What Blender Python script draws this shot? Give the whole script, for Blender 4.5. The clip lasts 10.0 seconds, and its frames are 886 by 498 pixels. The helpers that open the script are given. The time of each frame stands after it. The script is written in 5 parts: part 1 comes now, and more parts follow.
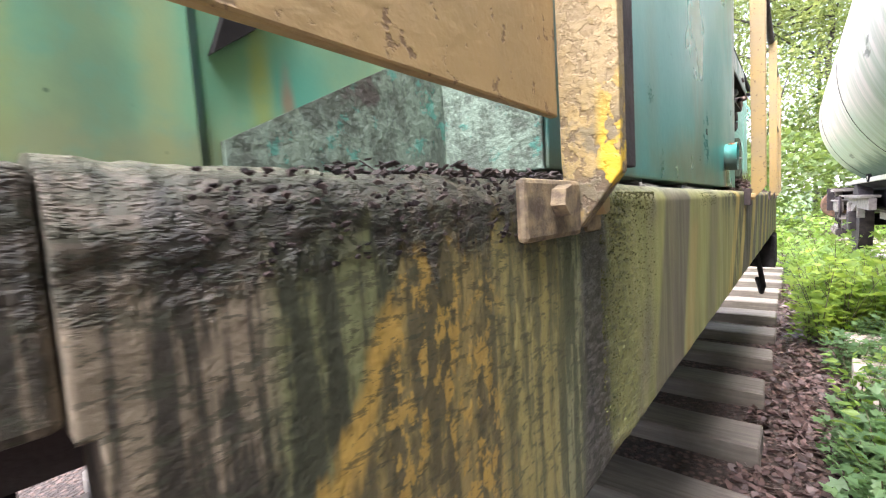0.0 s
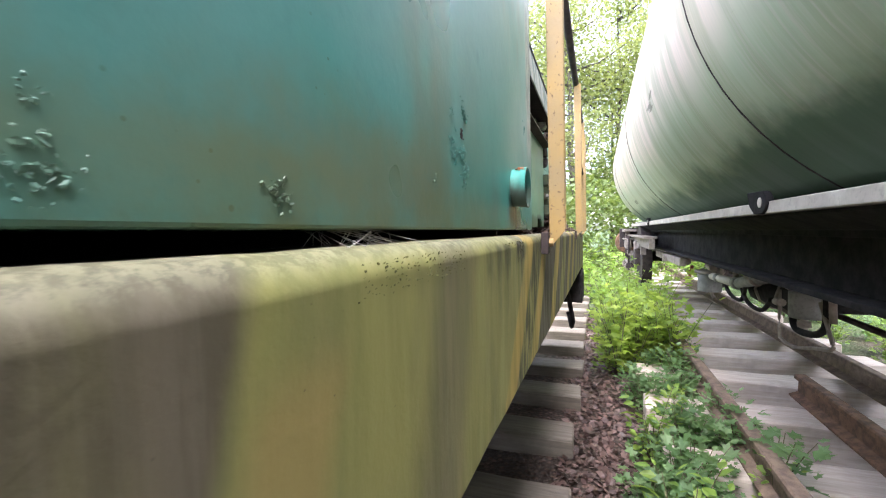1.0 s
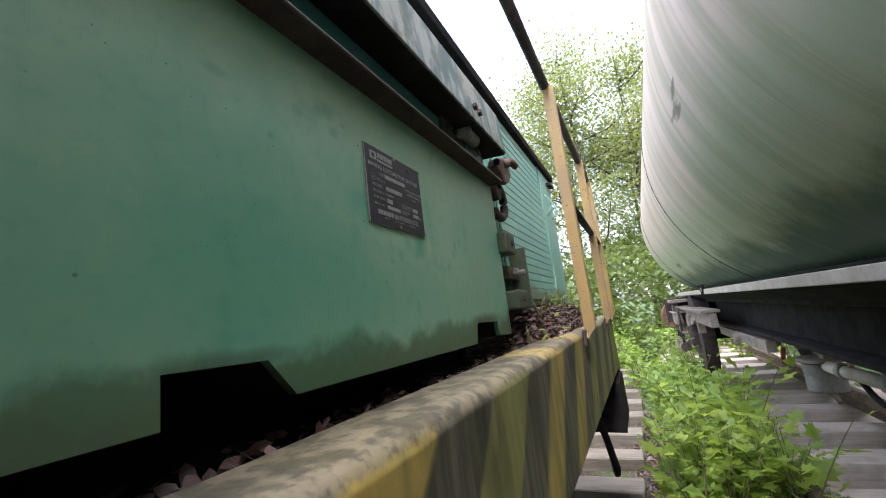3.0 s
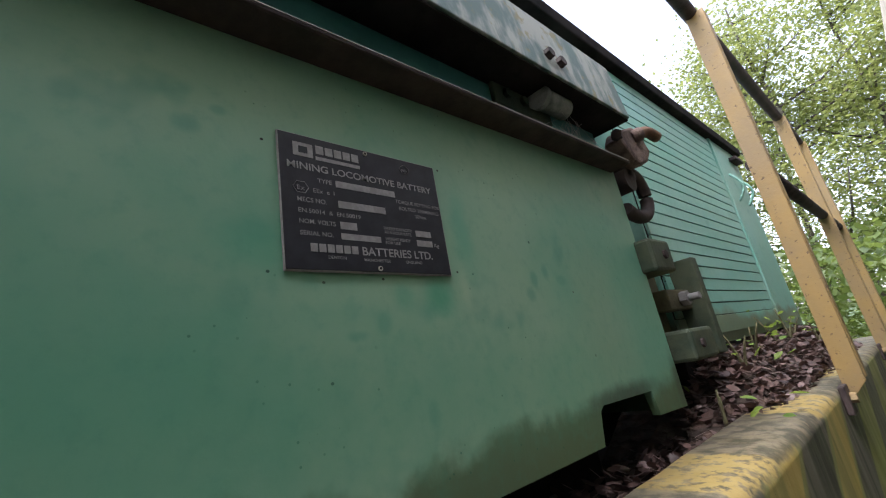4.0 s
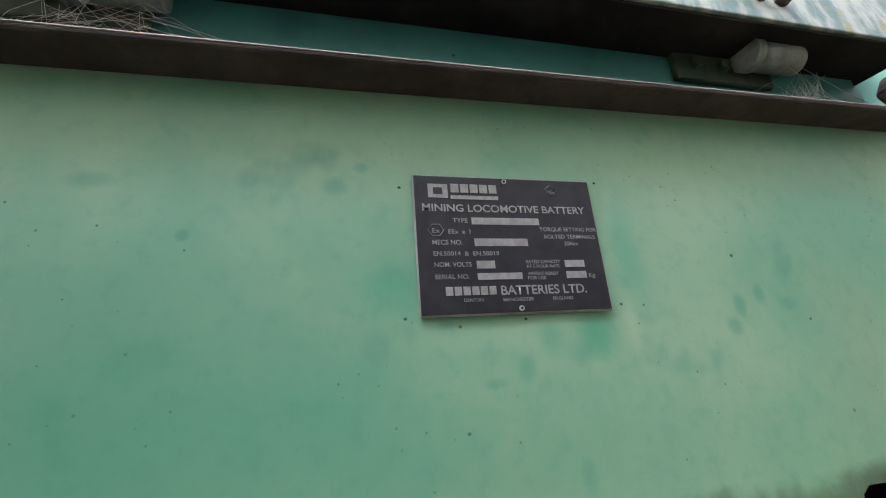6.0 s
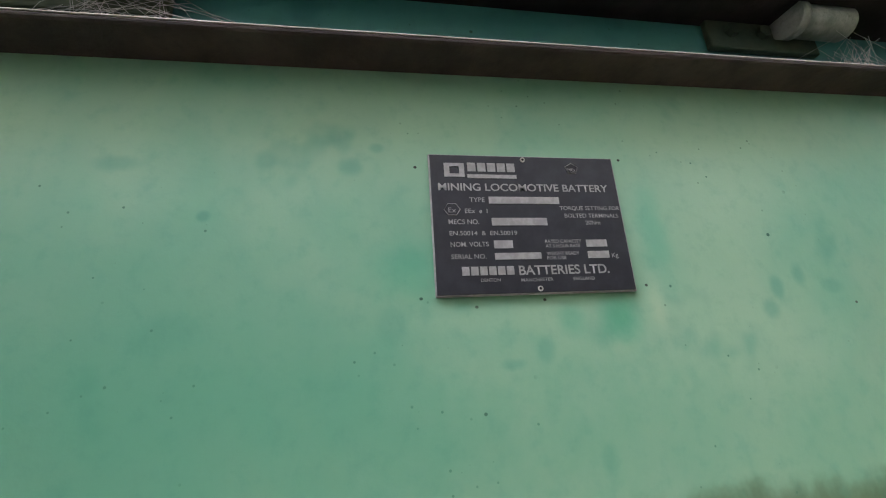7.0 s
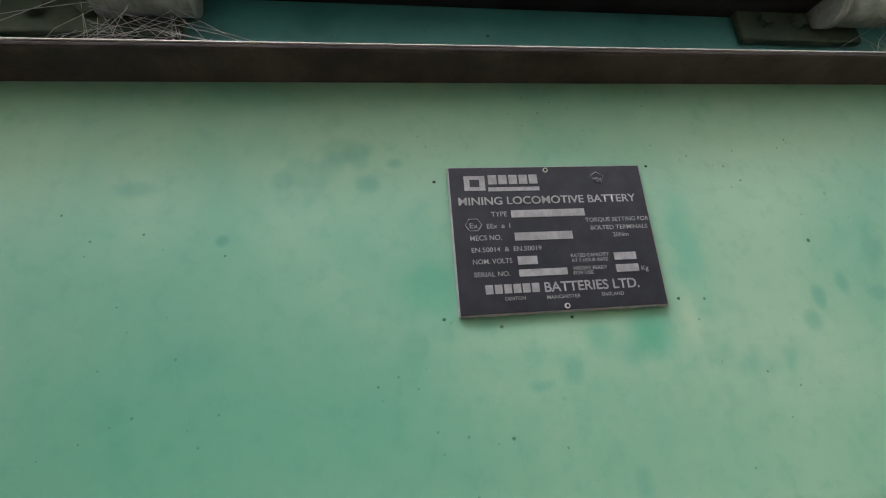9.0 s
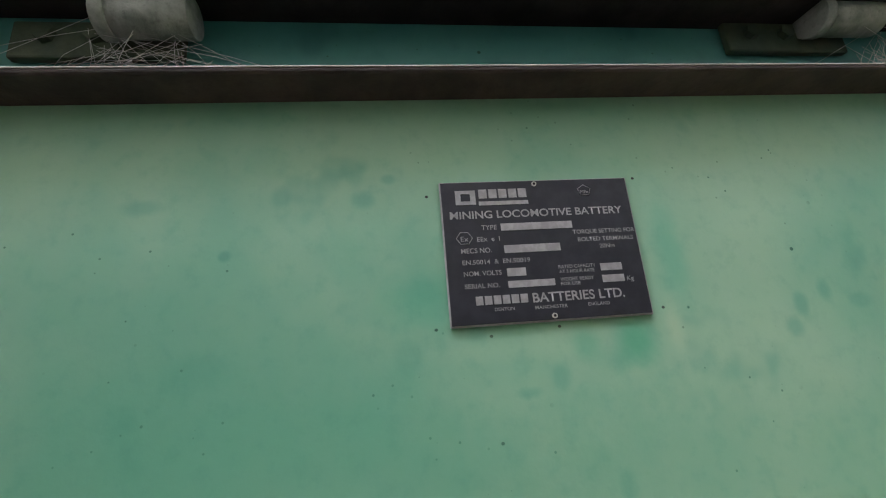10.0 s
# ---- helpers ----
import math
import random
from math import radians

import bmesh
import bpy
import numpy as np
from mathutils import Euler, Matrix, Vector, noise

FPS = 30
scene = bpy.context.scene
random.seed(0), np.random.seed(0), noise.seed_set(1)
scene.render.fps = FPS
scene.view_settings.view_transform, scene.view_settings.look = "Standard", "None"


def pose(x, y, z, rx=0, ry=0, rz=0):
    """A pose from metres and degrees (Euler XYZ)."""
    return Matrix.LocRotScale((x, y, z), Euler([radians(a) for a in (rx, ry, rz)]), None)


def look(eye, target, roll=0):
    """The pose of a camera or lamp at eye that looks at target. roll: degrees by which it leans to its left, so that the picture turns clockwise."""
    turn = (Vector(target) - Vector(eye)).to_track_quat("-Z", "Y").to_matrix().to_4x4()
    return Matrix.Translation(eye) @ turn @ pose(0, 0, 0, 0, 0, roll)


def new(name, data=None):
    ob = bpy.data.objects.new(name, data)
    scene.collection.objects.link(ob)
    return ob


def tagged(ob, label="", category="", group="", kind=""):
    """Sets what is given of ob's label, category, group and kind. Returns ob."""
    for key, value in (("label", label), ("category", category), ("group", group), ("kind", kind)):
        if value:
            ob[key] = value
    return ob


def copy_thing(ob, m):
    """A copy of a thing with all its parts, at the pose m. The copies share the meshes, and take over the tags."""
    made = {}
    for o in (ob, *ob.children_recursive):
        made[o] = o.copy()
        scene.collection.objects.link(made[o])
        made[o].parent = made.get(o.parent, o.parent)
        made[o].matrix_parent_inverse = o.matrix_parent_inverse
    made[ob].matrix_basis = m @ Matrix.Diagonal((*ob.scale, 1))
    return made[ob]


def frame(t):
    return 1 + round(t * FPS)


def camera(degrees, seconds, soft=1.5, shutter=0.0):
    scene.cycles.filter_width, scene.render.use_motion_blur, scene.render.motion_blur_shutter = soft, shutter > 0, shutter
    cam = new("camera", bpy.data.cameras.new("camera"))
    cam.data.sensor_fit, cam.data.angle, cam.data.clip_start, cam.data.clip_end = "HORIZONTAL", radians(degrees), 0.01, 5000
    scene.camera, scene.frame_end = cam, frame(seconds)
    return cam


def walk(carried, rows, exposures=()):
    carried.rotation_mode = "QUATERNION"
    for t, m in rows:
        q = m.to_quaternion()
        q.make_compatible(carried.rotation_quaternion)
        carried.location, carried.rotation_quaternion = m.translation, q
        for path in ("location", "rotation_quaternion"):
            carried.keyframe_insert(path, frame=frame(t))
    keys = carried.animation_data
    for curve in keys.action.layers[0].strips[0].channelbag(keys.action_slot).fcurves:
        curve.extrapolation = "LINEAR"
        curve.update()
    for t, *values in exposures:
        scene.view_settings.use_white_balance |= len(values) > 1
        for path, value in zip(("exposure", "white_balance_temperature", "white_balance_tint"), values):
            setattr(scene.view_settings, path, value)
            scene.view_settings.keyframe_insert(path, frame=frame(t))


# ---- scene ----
cam = camera(93.3, 10.0, soft=1.1, shutter=0.05)
PATH = [
    (0, (0.2619, 0.0043, 1.3142), (-1.3010, 1.8597, 1.1220), -3.6),
    (0.5, (0.2580, 0.3040, 1.2950), (-0.6820, 2.0660, 1.1850), -1.6),
    (1, (0.2670, 0.5950, 1.3410), (-0.4230, 2.4700, 1.2670), -1.3),
    (1.5, (0.3030, 0.8940, 1.3670), (-0.3800, 2.7710, 1.4750), -1.2),
    (2, (0.3140, 1.1690, 1.3790), (-0.4180, 3.0170, 1.6050), -3.4),
    (2.2, (0.3218, 1.2729, 1.4062), (-0.5449, 3.5265, 1.7054), -4.6),
    (3.3, (0.3282, 1.9279, 1.4225), (-0.7503, 4.0476, 1.9359), -9.5),
    (3.5, (0.3075, 1.9957, 1.4395), (-0.9273, 4.0127, 2.0149), -10.4),
    (4, (0.3047, 2.1539, 1.4736), (-1.3981, 3.7439, 2.1755), -10.0),
    (4.5, (0.2770, 2.2020, 1.5052), (-1.7652, 3.2518, 2.3081), -6.7),
    (5, (0.2641, 2.1774, 1.5089), (-1.8850, 3.0099, 2.2911), -4.8),
    (5.2, (0.2784, 2.1984, 1.5149), (-1.8789, 3.0125, 2.2923), -5.2),
    (6.3, (0.3255, 2.2126, 1.5186), (-1.9438, 2.6950, 2.2522), -4.0),
    (6.5, (0.3218, 2.2138, 1.5162), (-1.9567, 2.6630, 2.2400), -3.8),
    (7, (0.3181, 2.2222, 1.5113), (-1.9743, 2.6323, 2.2157), -3.7),
    (7.5, (0.3192, 2.2271, 1.5113), (-1.9848, 2.6054, 2.1950), -3.5),
    (8, (0.3204, 2.2235, 1.5101), (-1.9892, 2.5834, 2.1852), -3.5),
    (8.5, (0.3119, 2.2245, 1.5247), (-2.0048, 2.5637, 2.1877), -4.0),
    (9, (0.3145, 2.2197, 1.5344), (-2.0055, 2.5368, 2.1974), -4.4),
    (9.5, (0.3204, 2.2260, 1.5429), (-2.0039, 2.5175, 2.1974), -4.6),
    (10, (0.3325, 2.2286, 1.5417), (-1.9942, 2.5188, 2.1938), -4.7),
]
walk(cam, [(t, look(eye, target, roll)) for t, eye, target, roll in PATH], exposures=[(0.0, 3.46, 6050, 16), (0.5, 3.48, 6050, 16), (1.0, 3.22, 6050, 16), (1.5, 3.0, 6050, 16), (2.0, 2.50, 6050, 16), (3.5, 2.35, 6050, 16), (4.0, 2.2, 6050, 16), (4.5, 2.88, 6050, 16), (5.0, 3.38, 6050, 16), (6.5, 3.47, 6050, 16), (9.0, 3.58, 6050, 16), (10.0, 3.30, 6050, 16)])

# ---- world, sun, sky ----
world = bpy.data.worlds.new("overcast_sky")
scene.world = world
world.use_nodes = True
wn = world.node_tree.nodes
wl = world.node_tree.links
sky = wn.new("ShaderNodeTexSky")
sky.sky_type = "NISHITA"
sky.sun_disc = False
sky.sun_elevation = radians(64)
sky.sun_rotation = radians(176)
sky.dust_density = 2.5
sky.air_density = 1.0
sky.ozone_density = 0.6
cloud = wn.new("ShaderNodeHueSaturation")
cloud.inputs["Saturation"].default_value = 0.5
wl.new(sky.outputs["Color"], cloud.inputs["Color"])
wl.new(cloud.outputs["Color"], wn["Background"].inputs["Color"])
wn["Background"].inputs["Strength"].default_value = 0.15
sun = new("sun", bpy.data.lights.new("sun", "SUN"))
sun.data.energy = 1.2
sun.data.angle = radians(40)
sun.data.color = (1.0, 0.95, 0.90)
sun.matrix_world = look((0.4, -2.4, 10.0), (0.6, 2.5, 0.0))
tagged(sun, kind="structure")


# ---- material helpers ----
class Mat:
    """A node material with a few short-hands."""

    def __init__(self, name, roughness=0.6, metallic=0.0):
        self.m = bpy.data.materials.new(name)
        self.m.use_nodes = True
        self.t = self.m.node_tree
        self.b = self.t.nodes["Principled BSDF"]
        self.b.inputs["Roughness"].default_value = roughness
        self.b.inputs["Metallic"].default_value = metallic
        self.co = self.t.nodes.new("ShaderNodeTexCoord").outputs["Object"]

    def link(self, a, b):
        self.t.links.new(a, b)

    def scaled(self, s, offset=(0, 0, 0)):
        n = self.t.nodes.new("ShaderNodeMapping")
        n.inputs["Scale"].default_value = s
        n.inputs["Location"].default_value = offset
        self.link(self.co, n.inputs["Vector"])
        return n.outputs["Vector"]

    def noise(self, scale, detail=5.0, stretch=(1, 1, 1), rough=0.6, offset=(0, 0, 0)):
        n = self.t.nodes.new("ShaderNodeTexNoise")
        n.inputs["Scale"].default_value = scale
        n.inputs["Detail"].default_value = detail
        n.inputs["Roughness"].default_value = rough
        self.link(self.scaled(stretch, offset), n.inputs["Vector"])
        return n.outputs["Fac"]

    def voronoi(self, scale, stretch=(1, 1, 1)):
        n = self.t.nodes.new("ShaderNodeTexVoronoi")
        n.inputs["Scale"].default_value = scale
        self.link(self.scaled(stretch), n.inputs["Vector"])
        return n.outputs["Distance"]

    def span(self, value, a, b, lo=0.0, hi=1.0):
        n = self.t.nodes.new("ShaderNodeMapRange")
        n.interpolation_type = "SMOOTHSTEP"
        for k, v in (("From Min", a), ("From Max", b), ("To Min", lo), ("To Max", hi)):
            n.inputs[k].default_value = v
        self.link(value, n.inputs["Value"])
        return n.outputs["Result"]

    def math(self, op, a, b=0.0):
        n = self.t.nodes.new("ShaderNodeMath")
        n.operation = op
        for i, v in enumerate((a, b)):
            if isinstance(v, (int, float)):
                n.inputs[i].default_value = v
            else:
                self.link(v, n.inputs[i])
        return n.outputs[0]

    def axis(self, k):
        n = self.t.nodes.new("ShaderNodeSeparateXYZ")
        self.link(self.co, n.inputs[0])
        return n.outputs[k]

    def mix(self, fac, a, b):
        n = self.t.nodes.new("ShaderNodeMix")
        n.data_type = "RGBA"
        for i, v in ((6, a), (7, b)):
            if isinstance(v, tuple):
                n.inputs[i].default_value = (*v, 1.0)
            else:
                self.link(v, n.inputs[i])
        if isinstance(fac, (int, float)):
            n.inputs[0].default_value = fac
        else:
            self.link(fac, n.inputs[0])
        return n.outputs[2]

    def colour(self, c):
        if isinstance(c, tuple):
            self.b.inputs["Base Color"].default_value = (*c, 1.0)
        else:
            self.link(c, self.b.inputs["Base Color"])
        return self

    def rough(self, value):
        self.link(value, self.b.inputs["Roughness"])
        return self

    def bump(self, height, strength=0.3, distance=0.01):
        n = self.t.nodes.new("ShaderNodeBump")
        n.inputs["Strength"].default_value = strength
        n.inputs["Distance"].default_value = distance
        self.link(height, n.inputs["Height"])
        self.link(n.outputs[0], self.b.inputs["Normal"])
        return self


def band(k, value, a, b, soft=0.008):
    """1 where value lies between a and b."""
    return k.math("MULTIPLY", k.span(value, a - soft, a + soft), k.span(value, b - soft, b + soft, 1.0, 0.0))


def painted_teal(name, base, pale, dark, low, low_z, overlay=1.0, stain=None, worn_from=None, marks=(), holes=(), soot=None, tints=(), gloss=(0.34, 0.55)):
    """Weathered green-blue paint: pale bloom, dark smudges, fine specks and an algae band along the lower edge."""
    k = Mat(name, 0.42)
    big = k.noise(2.6, 4)
    c = k.mix(k.span(big, 0.35, 0.68), base, pale)
    streak = k.noise(5.0, 4, (1, 1, 0.12))
    c = k.mix(k.math("MULTIPLY", k.span(streak, 0.52, 0.75), 0.45 * overlay), c, pale)
    patch = k.noise(9.0, 3, offset=(3, 1, 7))
    c = k.mix(k.math("MULTIPLY", k.span(patch, 0.60, 0.74), 0.55), c, dark)
    spot = k.voronoi(26.0)
    pick = k.noise(11.0, 2, offset=(9, 2, 4))
    c = k.mix(k.math("MULTIPLY", k.span(spot, 0.058, 0.035), k.span(pick, 0.50, 0.56)), c, (0.02, 0.085, 0.055))
    wob = k.noise(7.0, 5, offset=(1, 8, 2))
    height = k.math("ADD", k.math("ADD", k.axis(2), k.math("MULTIPLY", wob, -0.10)), k.math("MULTIPLY", k.math("SUBTRACT", k.noise(28.0, 5), 0.5), 0.03))
    c = k.mix(k.math("MULTIPLY", k.span(height, low_z + 0.018, low_z - 0.012), 0.8), c, low)
    if stain:
        s = k.noise(3.2, 4, (1, 1, 0.45), offset=(2, 6, 9))
        c = k.mix(k.math("MULTIPLY", k.span(s, 0.50, 0.68), 0.75), c, stain)
    if worn_from:
        edge = k.math("ADD", k.axis(1), k.math("MULTIPLY", k.noise(30.0, 4, (1, 1, 0.3)), 0.05))
        c = k.mix(k.math("MULTIPLY", k.span(edge, worn_from + 0.02, worn_from + 0.045), k.span(k.axis(2), 1.46, 1.56, 0.0, 0.9)), c, k.mix(k.span(k.noise(70.0, 5, (1, 1, 0.35), rough=0.7), 0.44, 0.55), (0.09, 0.12, 0.10), (0.30, 0.31, 0.27)))
    speck = k.math("MULTIPLY", k.span(k.voronoi(85.0), 0.105, 0.06), k.span(k.noise(9.0, 2, offset=(1, 2, 8)), 0.50, 0.60))
    c = k.mix(k.math("MULTIPLY", speck, 0.75), c, (0.02, 0.10, 0.06))
    wobble = k.math("MULTIPLY", k.math("SUBTRACT", k.noise(40.0, 3), 0.5), 0.03)

    def blot(y, z, ry, rz, soft, wob):
        a = k.math("MULTIPLY", k.math("SUBTRACT", k.axis(1), y), 1.0 / ry)
        b = k.math("MULTIPLY", k.math("SUBTRACT", k.axis(2), z), 1.0 / rz)
        d = k.math("SQRT", k.math("ADD", k.math("MULTIPLY", a, a), k.math("MULTIPLY", b, b)))
        if wob:
            d = k.math("ADD", d, k.math("MULTIPLY", wobble, wob))
        return k.span(d, 1.0 + soft, 1.0 - soft)

    for y, z, ry, rz, strength in marks:
        c = k.mix(k.math("MULTIPLY", blot(y, z, ry, rz, 0.6, 40.0), strength * 0.62), c, dark)
    for y, z in holes:
        c = k.mix(blot(y, z, 0.0014, 0.0012, 0.25, 0.0), c, (0.01, 0.012, 0.008))
    for y, z, ry, rz, strength, tint in tints:
        c = k.mix(k.math("MULTIPLY", blot(y, z, ry, rz, 0.8, 30.0), strength), c, tint)
    if soot:
        for y, z, ry, rz, strength in soot:
            c = k.mix(k.math("MULTIPLY", blot(y, z, ry, rz, 0.7, 30.0), strength), c, (0.03, 0.035, 0.025))
    fine = k.noise(60.0, 4)
    c = k.mix(k.math("MULTIPLY", k.span(fine, 0.45, 0.8), 0.25), c, dark)
    k.colour(c)
    k.rough(k.span(big, 0.3, 0.7, *gloss))
    k.bump(k.math("ADD", k.noise(45.0, 4), k.math("MULTIPLY", wob, 1.5)), 0.10, 0.004)
    return k.m


SMUDGES = ((2.033, 1.680, 0.014, 0.006, 0.6), (2.139, 1.685, 0.007, 0.008, 0.6), (2.206, 1.681, 0.009, 0.007, 0.7), (2.227, 1.699, 0.006, 0.004, 0.6), (2.236, 1.549, 0.010, 0.012, 0.5), (2.250, 1.602, 0.016, 0.010, 0.5),
           (2.582, 1.570, 0.006, 0.010, 0.8), (2.609, 1.580, 0.006, 0.010, 0.8), (2.570, 1.550, 0.008, 0.008, 0.7), (2.355, 1.525, 0.007, 0.010, 0.6), (2.329, 1.516, 0.010, 0.004, 0.6), (2.408, 1.548, 0.016, 0.018, 0.6),
           (2.097, 1.637, 0.004, 0.004, 0.9), (2.083, 1.552, 0.020, 0.014, 0.4), (2.395, 1.443, 0.006, 0.012, 0.5), (2.642, 1.569, 0.010, 0.006, 0.6))
HOLES = ((2.2595, 1.682), (2.4505, 1.6935), (2.2595, 1.569), (2.453, 1.5745), (2.360, 1.565), (2.303, 1.561), (2.303, 1.4825), (2.663, 1.553))
TEAL_B = painted_teal("battery_box_paint", (0.160, 0.372, 0.250), (0.297, 0.46, 0.306), (0.065, 0.26, 0.185), (0.052, 0.068, 0.018), 1.354,
                      marks=SMUDGES, holes=HOLES, soot=((2.735, 1.408, 0.085, 0.014, 0.75), (2.905, 1.40, 0.012, 0.045, 0.5), (2.05, 1.404, 0.06, 0.008, 0.5)),
                      # first two tints darken the lower panel, where less light falls; the rest are stains
                      tints=((2.05, 1.47, 0.30, 0.07, 0.45, (0.10, 0.335, 0.205)), (2.50, 1.45, 0.25, 0.05, 0.35, (0.115, 0.32, 0.20)), (2.25, 1.59, 0.03, 0.02, 0.5, (0.09, 0.36, 0.225)),
                             (2.36, 1.552, 0.09, 0.010, 0.4, (0.34, 0.50, 0.33)), (2.425, 1.548, 0.016, 0.016, 0.75, (0.06, 0.32, 0.185)), (2.46, 1.56, 0.006, 0.02, 0.5, (0.40, 0.52, 0.34)),
                             (2.38, 1.55, 0.012, 0.012, 0.5, (0.075, 0.32, 0.20)), (2.47, 1.62, 0.012, 0.04, 0.5, (0.09, 0.36, 0.235)), (2.72, 1.50, 0.06, 0.10, 0.45, (0.24, 0.36, 0.24))))
TEAL_A = painted_teal("teal_box_paint", (0.051, 0.255, 0.234), (0.105, 0.285, 0.265), (0.038, 0.18, 0.17), (0.11, 0.13, 0.055), 1.300, 1.6, (0.125, 0.15, 0.085), 1.556,
                      soot=((1.395, 1.370, 0.050, 0.034, 0.95), (1.360, 1.400, 0.012, 0.045, 0.7), (1.43, 1.37, 0.02, 0.02, 0.5)),
                      tints=((0.86, 1.385, 0.13, 0.04, 0.6, (0.17, 0.145, 0.06)), (1.11, 1.42, 0.05, 0.12, 0.4, (0.10, 0.14, 0.075)), (0.99, 1.42, 0.04, 0.07, 0.45, (0.10, 0.13, 0.07)), (0.40, 1.42, 0.10, 0.08, 0.55, (0.16, 0.15, 0.11)), (0.62, 1.44, 0.03, 0.12, 0.4, (0.14, 0.17, 0.08)), (0.50, 1.40, 0.06, 0.05, 0.5, (0.13, 0.17, 0.10)), (1.18, 1.40, 0.05, 0.06, 0.35, (0.10, 0.15, 0.10)), (1.32, 1.42, 0.20, 0.14, 0.5, (0.04, 0.225, 0.165)), (1.24, 1.39, 0.03, 0.04, 0.4, (0.11, 0.12, 0.08)), (0.72, 1.37, 0.10, 0.02, 0.5, (0.16, 0.16, 0.06)), (1.10, 1.365, 0.12, 0.02, 0.5, (0.13, 0.15, 0.06))), gloss=(0.24, 0.42))
PIPE_PAINT = painted_teal("grimy_pipe_paint", (0.055, 0.27, 0.23), (0.10, 0.30, 0.26), (0.05, 0.10, 0.08), (0.055, 0.042, 0.030), 1.383)
PIPE_PAINT.node_tree.nodes["Principled BSDF"].inputs["Specular IOR Level"].default_value = 0.12
TEAL_H = painted_teal("hood_paint", (0.16, 0.44, 0.36), (0.28, 0.50, 0.41), (0.09, 0.31, 0.25), (0.15, 0.16, 0.08), 1.45)
TEAL_C = painted_teal("cab_paint", (0.09, 0.43, 0.33), (0.30, 0.44, 0.23), (0.05, 0.36, 0.32), (0.30, 0.34, 0.20), 1.325, 2.4, (0.30, 0.34, 0.14),
                      marks=((0.03, 1.46, 0.02, 0.05, 0.7), (0.16, 1.40, 0.02, 0.03, 0.8), (0.06, 1.38, 0.015, 0.02, 0.6)),
                      tints=((-0.02, 1.44, 0.012, 0.08, 0.6, (0.36, 0.38, 0.10)), (0.022, 1.43, 0.007, 0.07, 0.7, (0.36, 0.40, 0.13)), (0.052, 1.40, 0.018, 0.08, 0.55, (0.17, 0.20, 0.10)), (0.080, 1.42, 0.008, 0.09, 0.55, (0.38, 0.40, 0.18)), (0.135, 1.40, 0.006, 0.03, 0.7, (0.40, 0.44, 0.10)), (0.21, 1.43, 0.04, 0.05, 0.5, (0.17, 0.25, 0.16)), (0.152, 1.388, 0.004, 0.02, 0.6, (0.42, 0.16, 0.10)), (0.165, 1.37, 0.01, 0.006, 0.4, (0.42, 0.18, 0.10))))
# darker copy of the teal: the shade below the lid is in the colour
TEAL_DARK = painted_teal("shade_darkened_teal_paint", (0.06, 0.22, 0.20), (0.09, 0.27, 0.24), (0.035, 0.14, 0.14), (0.05, 0.11, 0.08), 1.20)


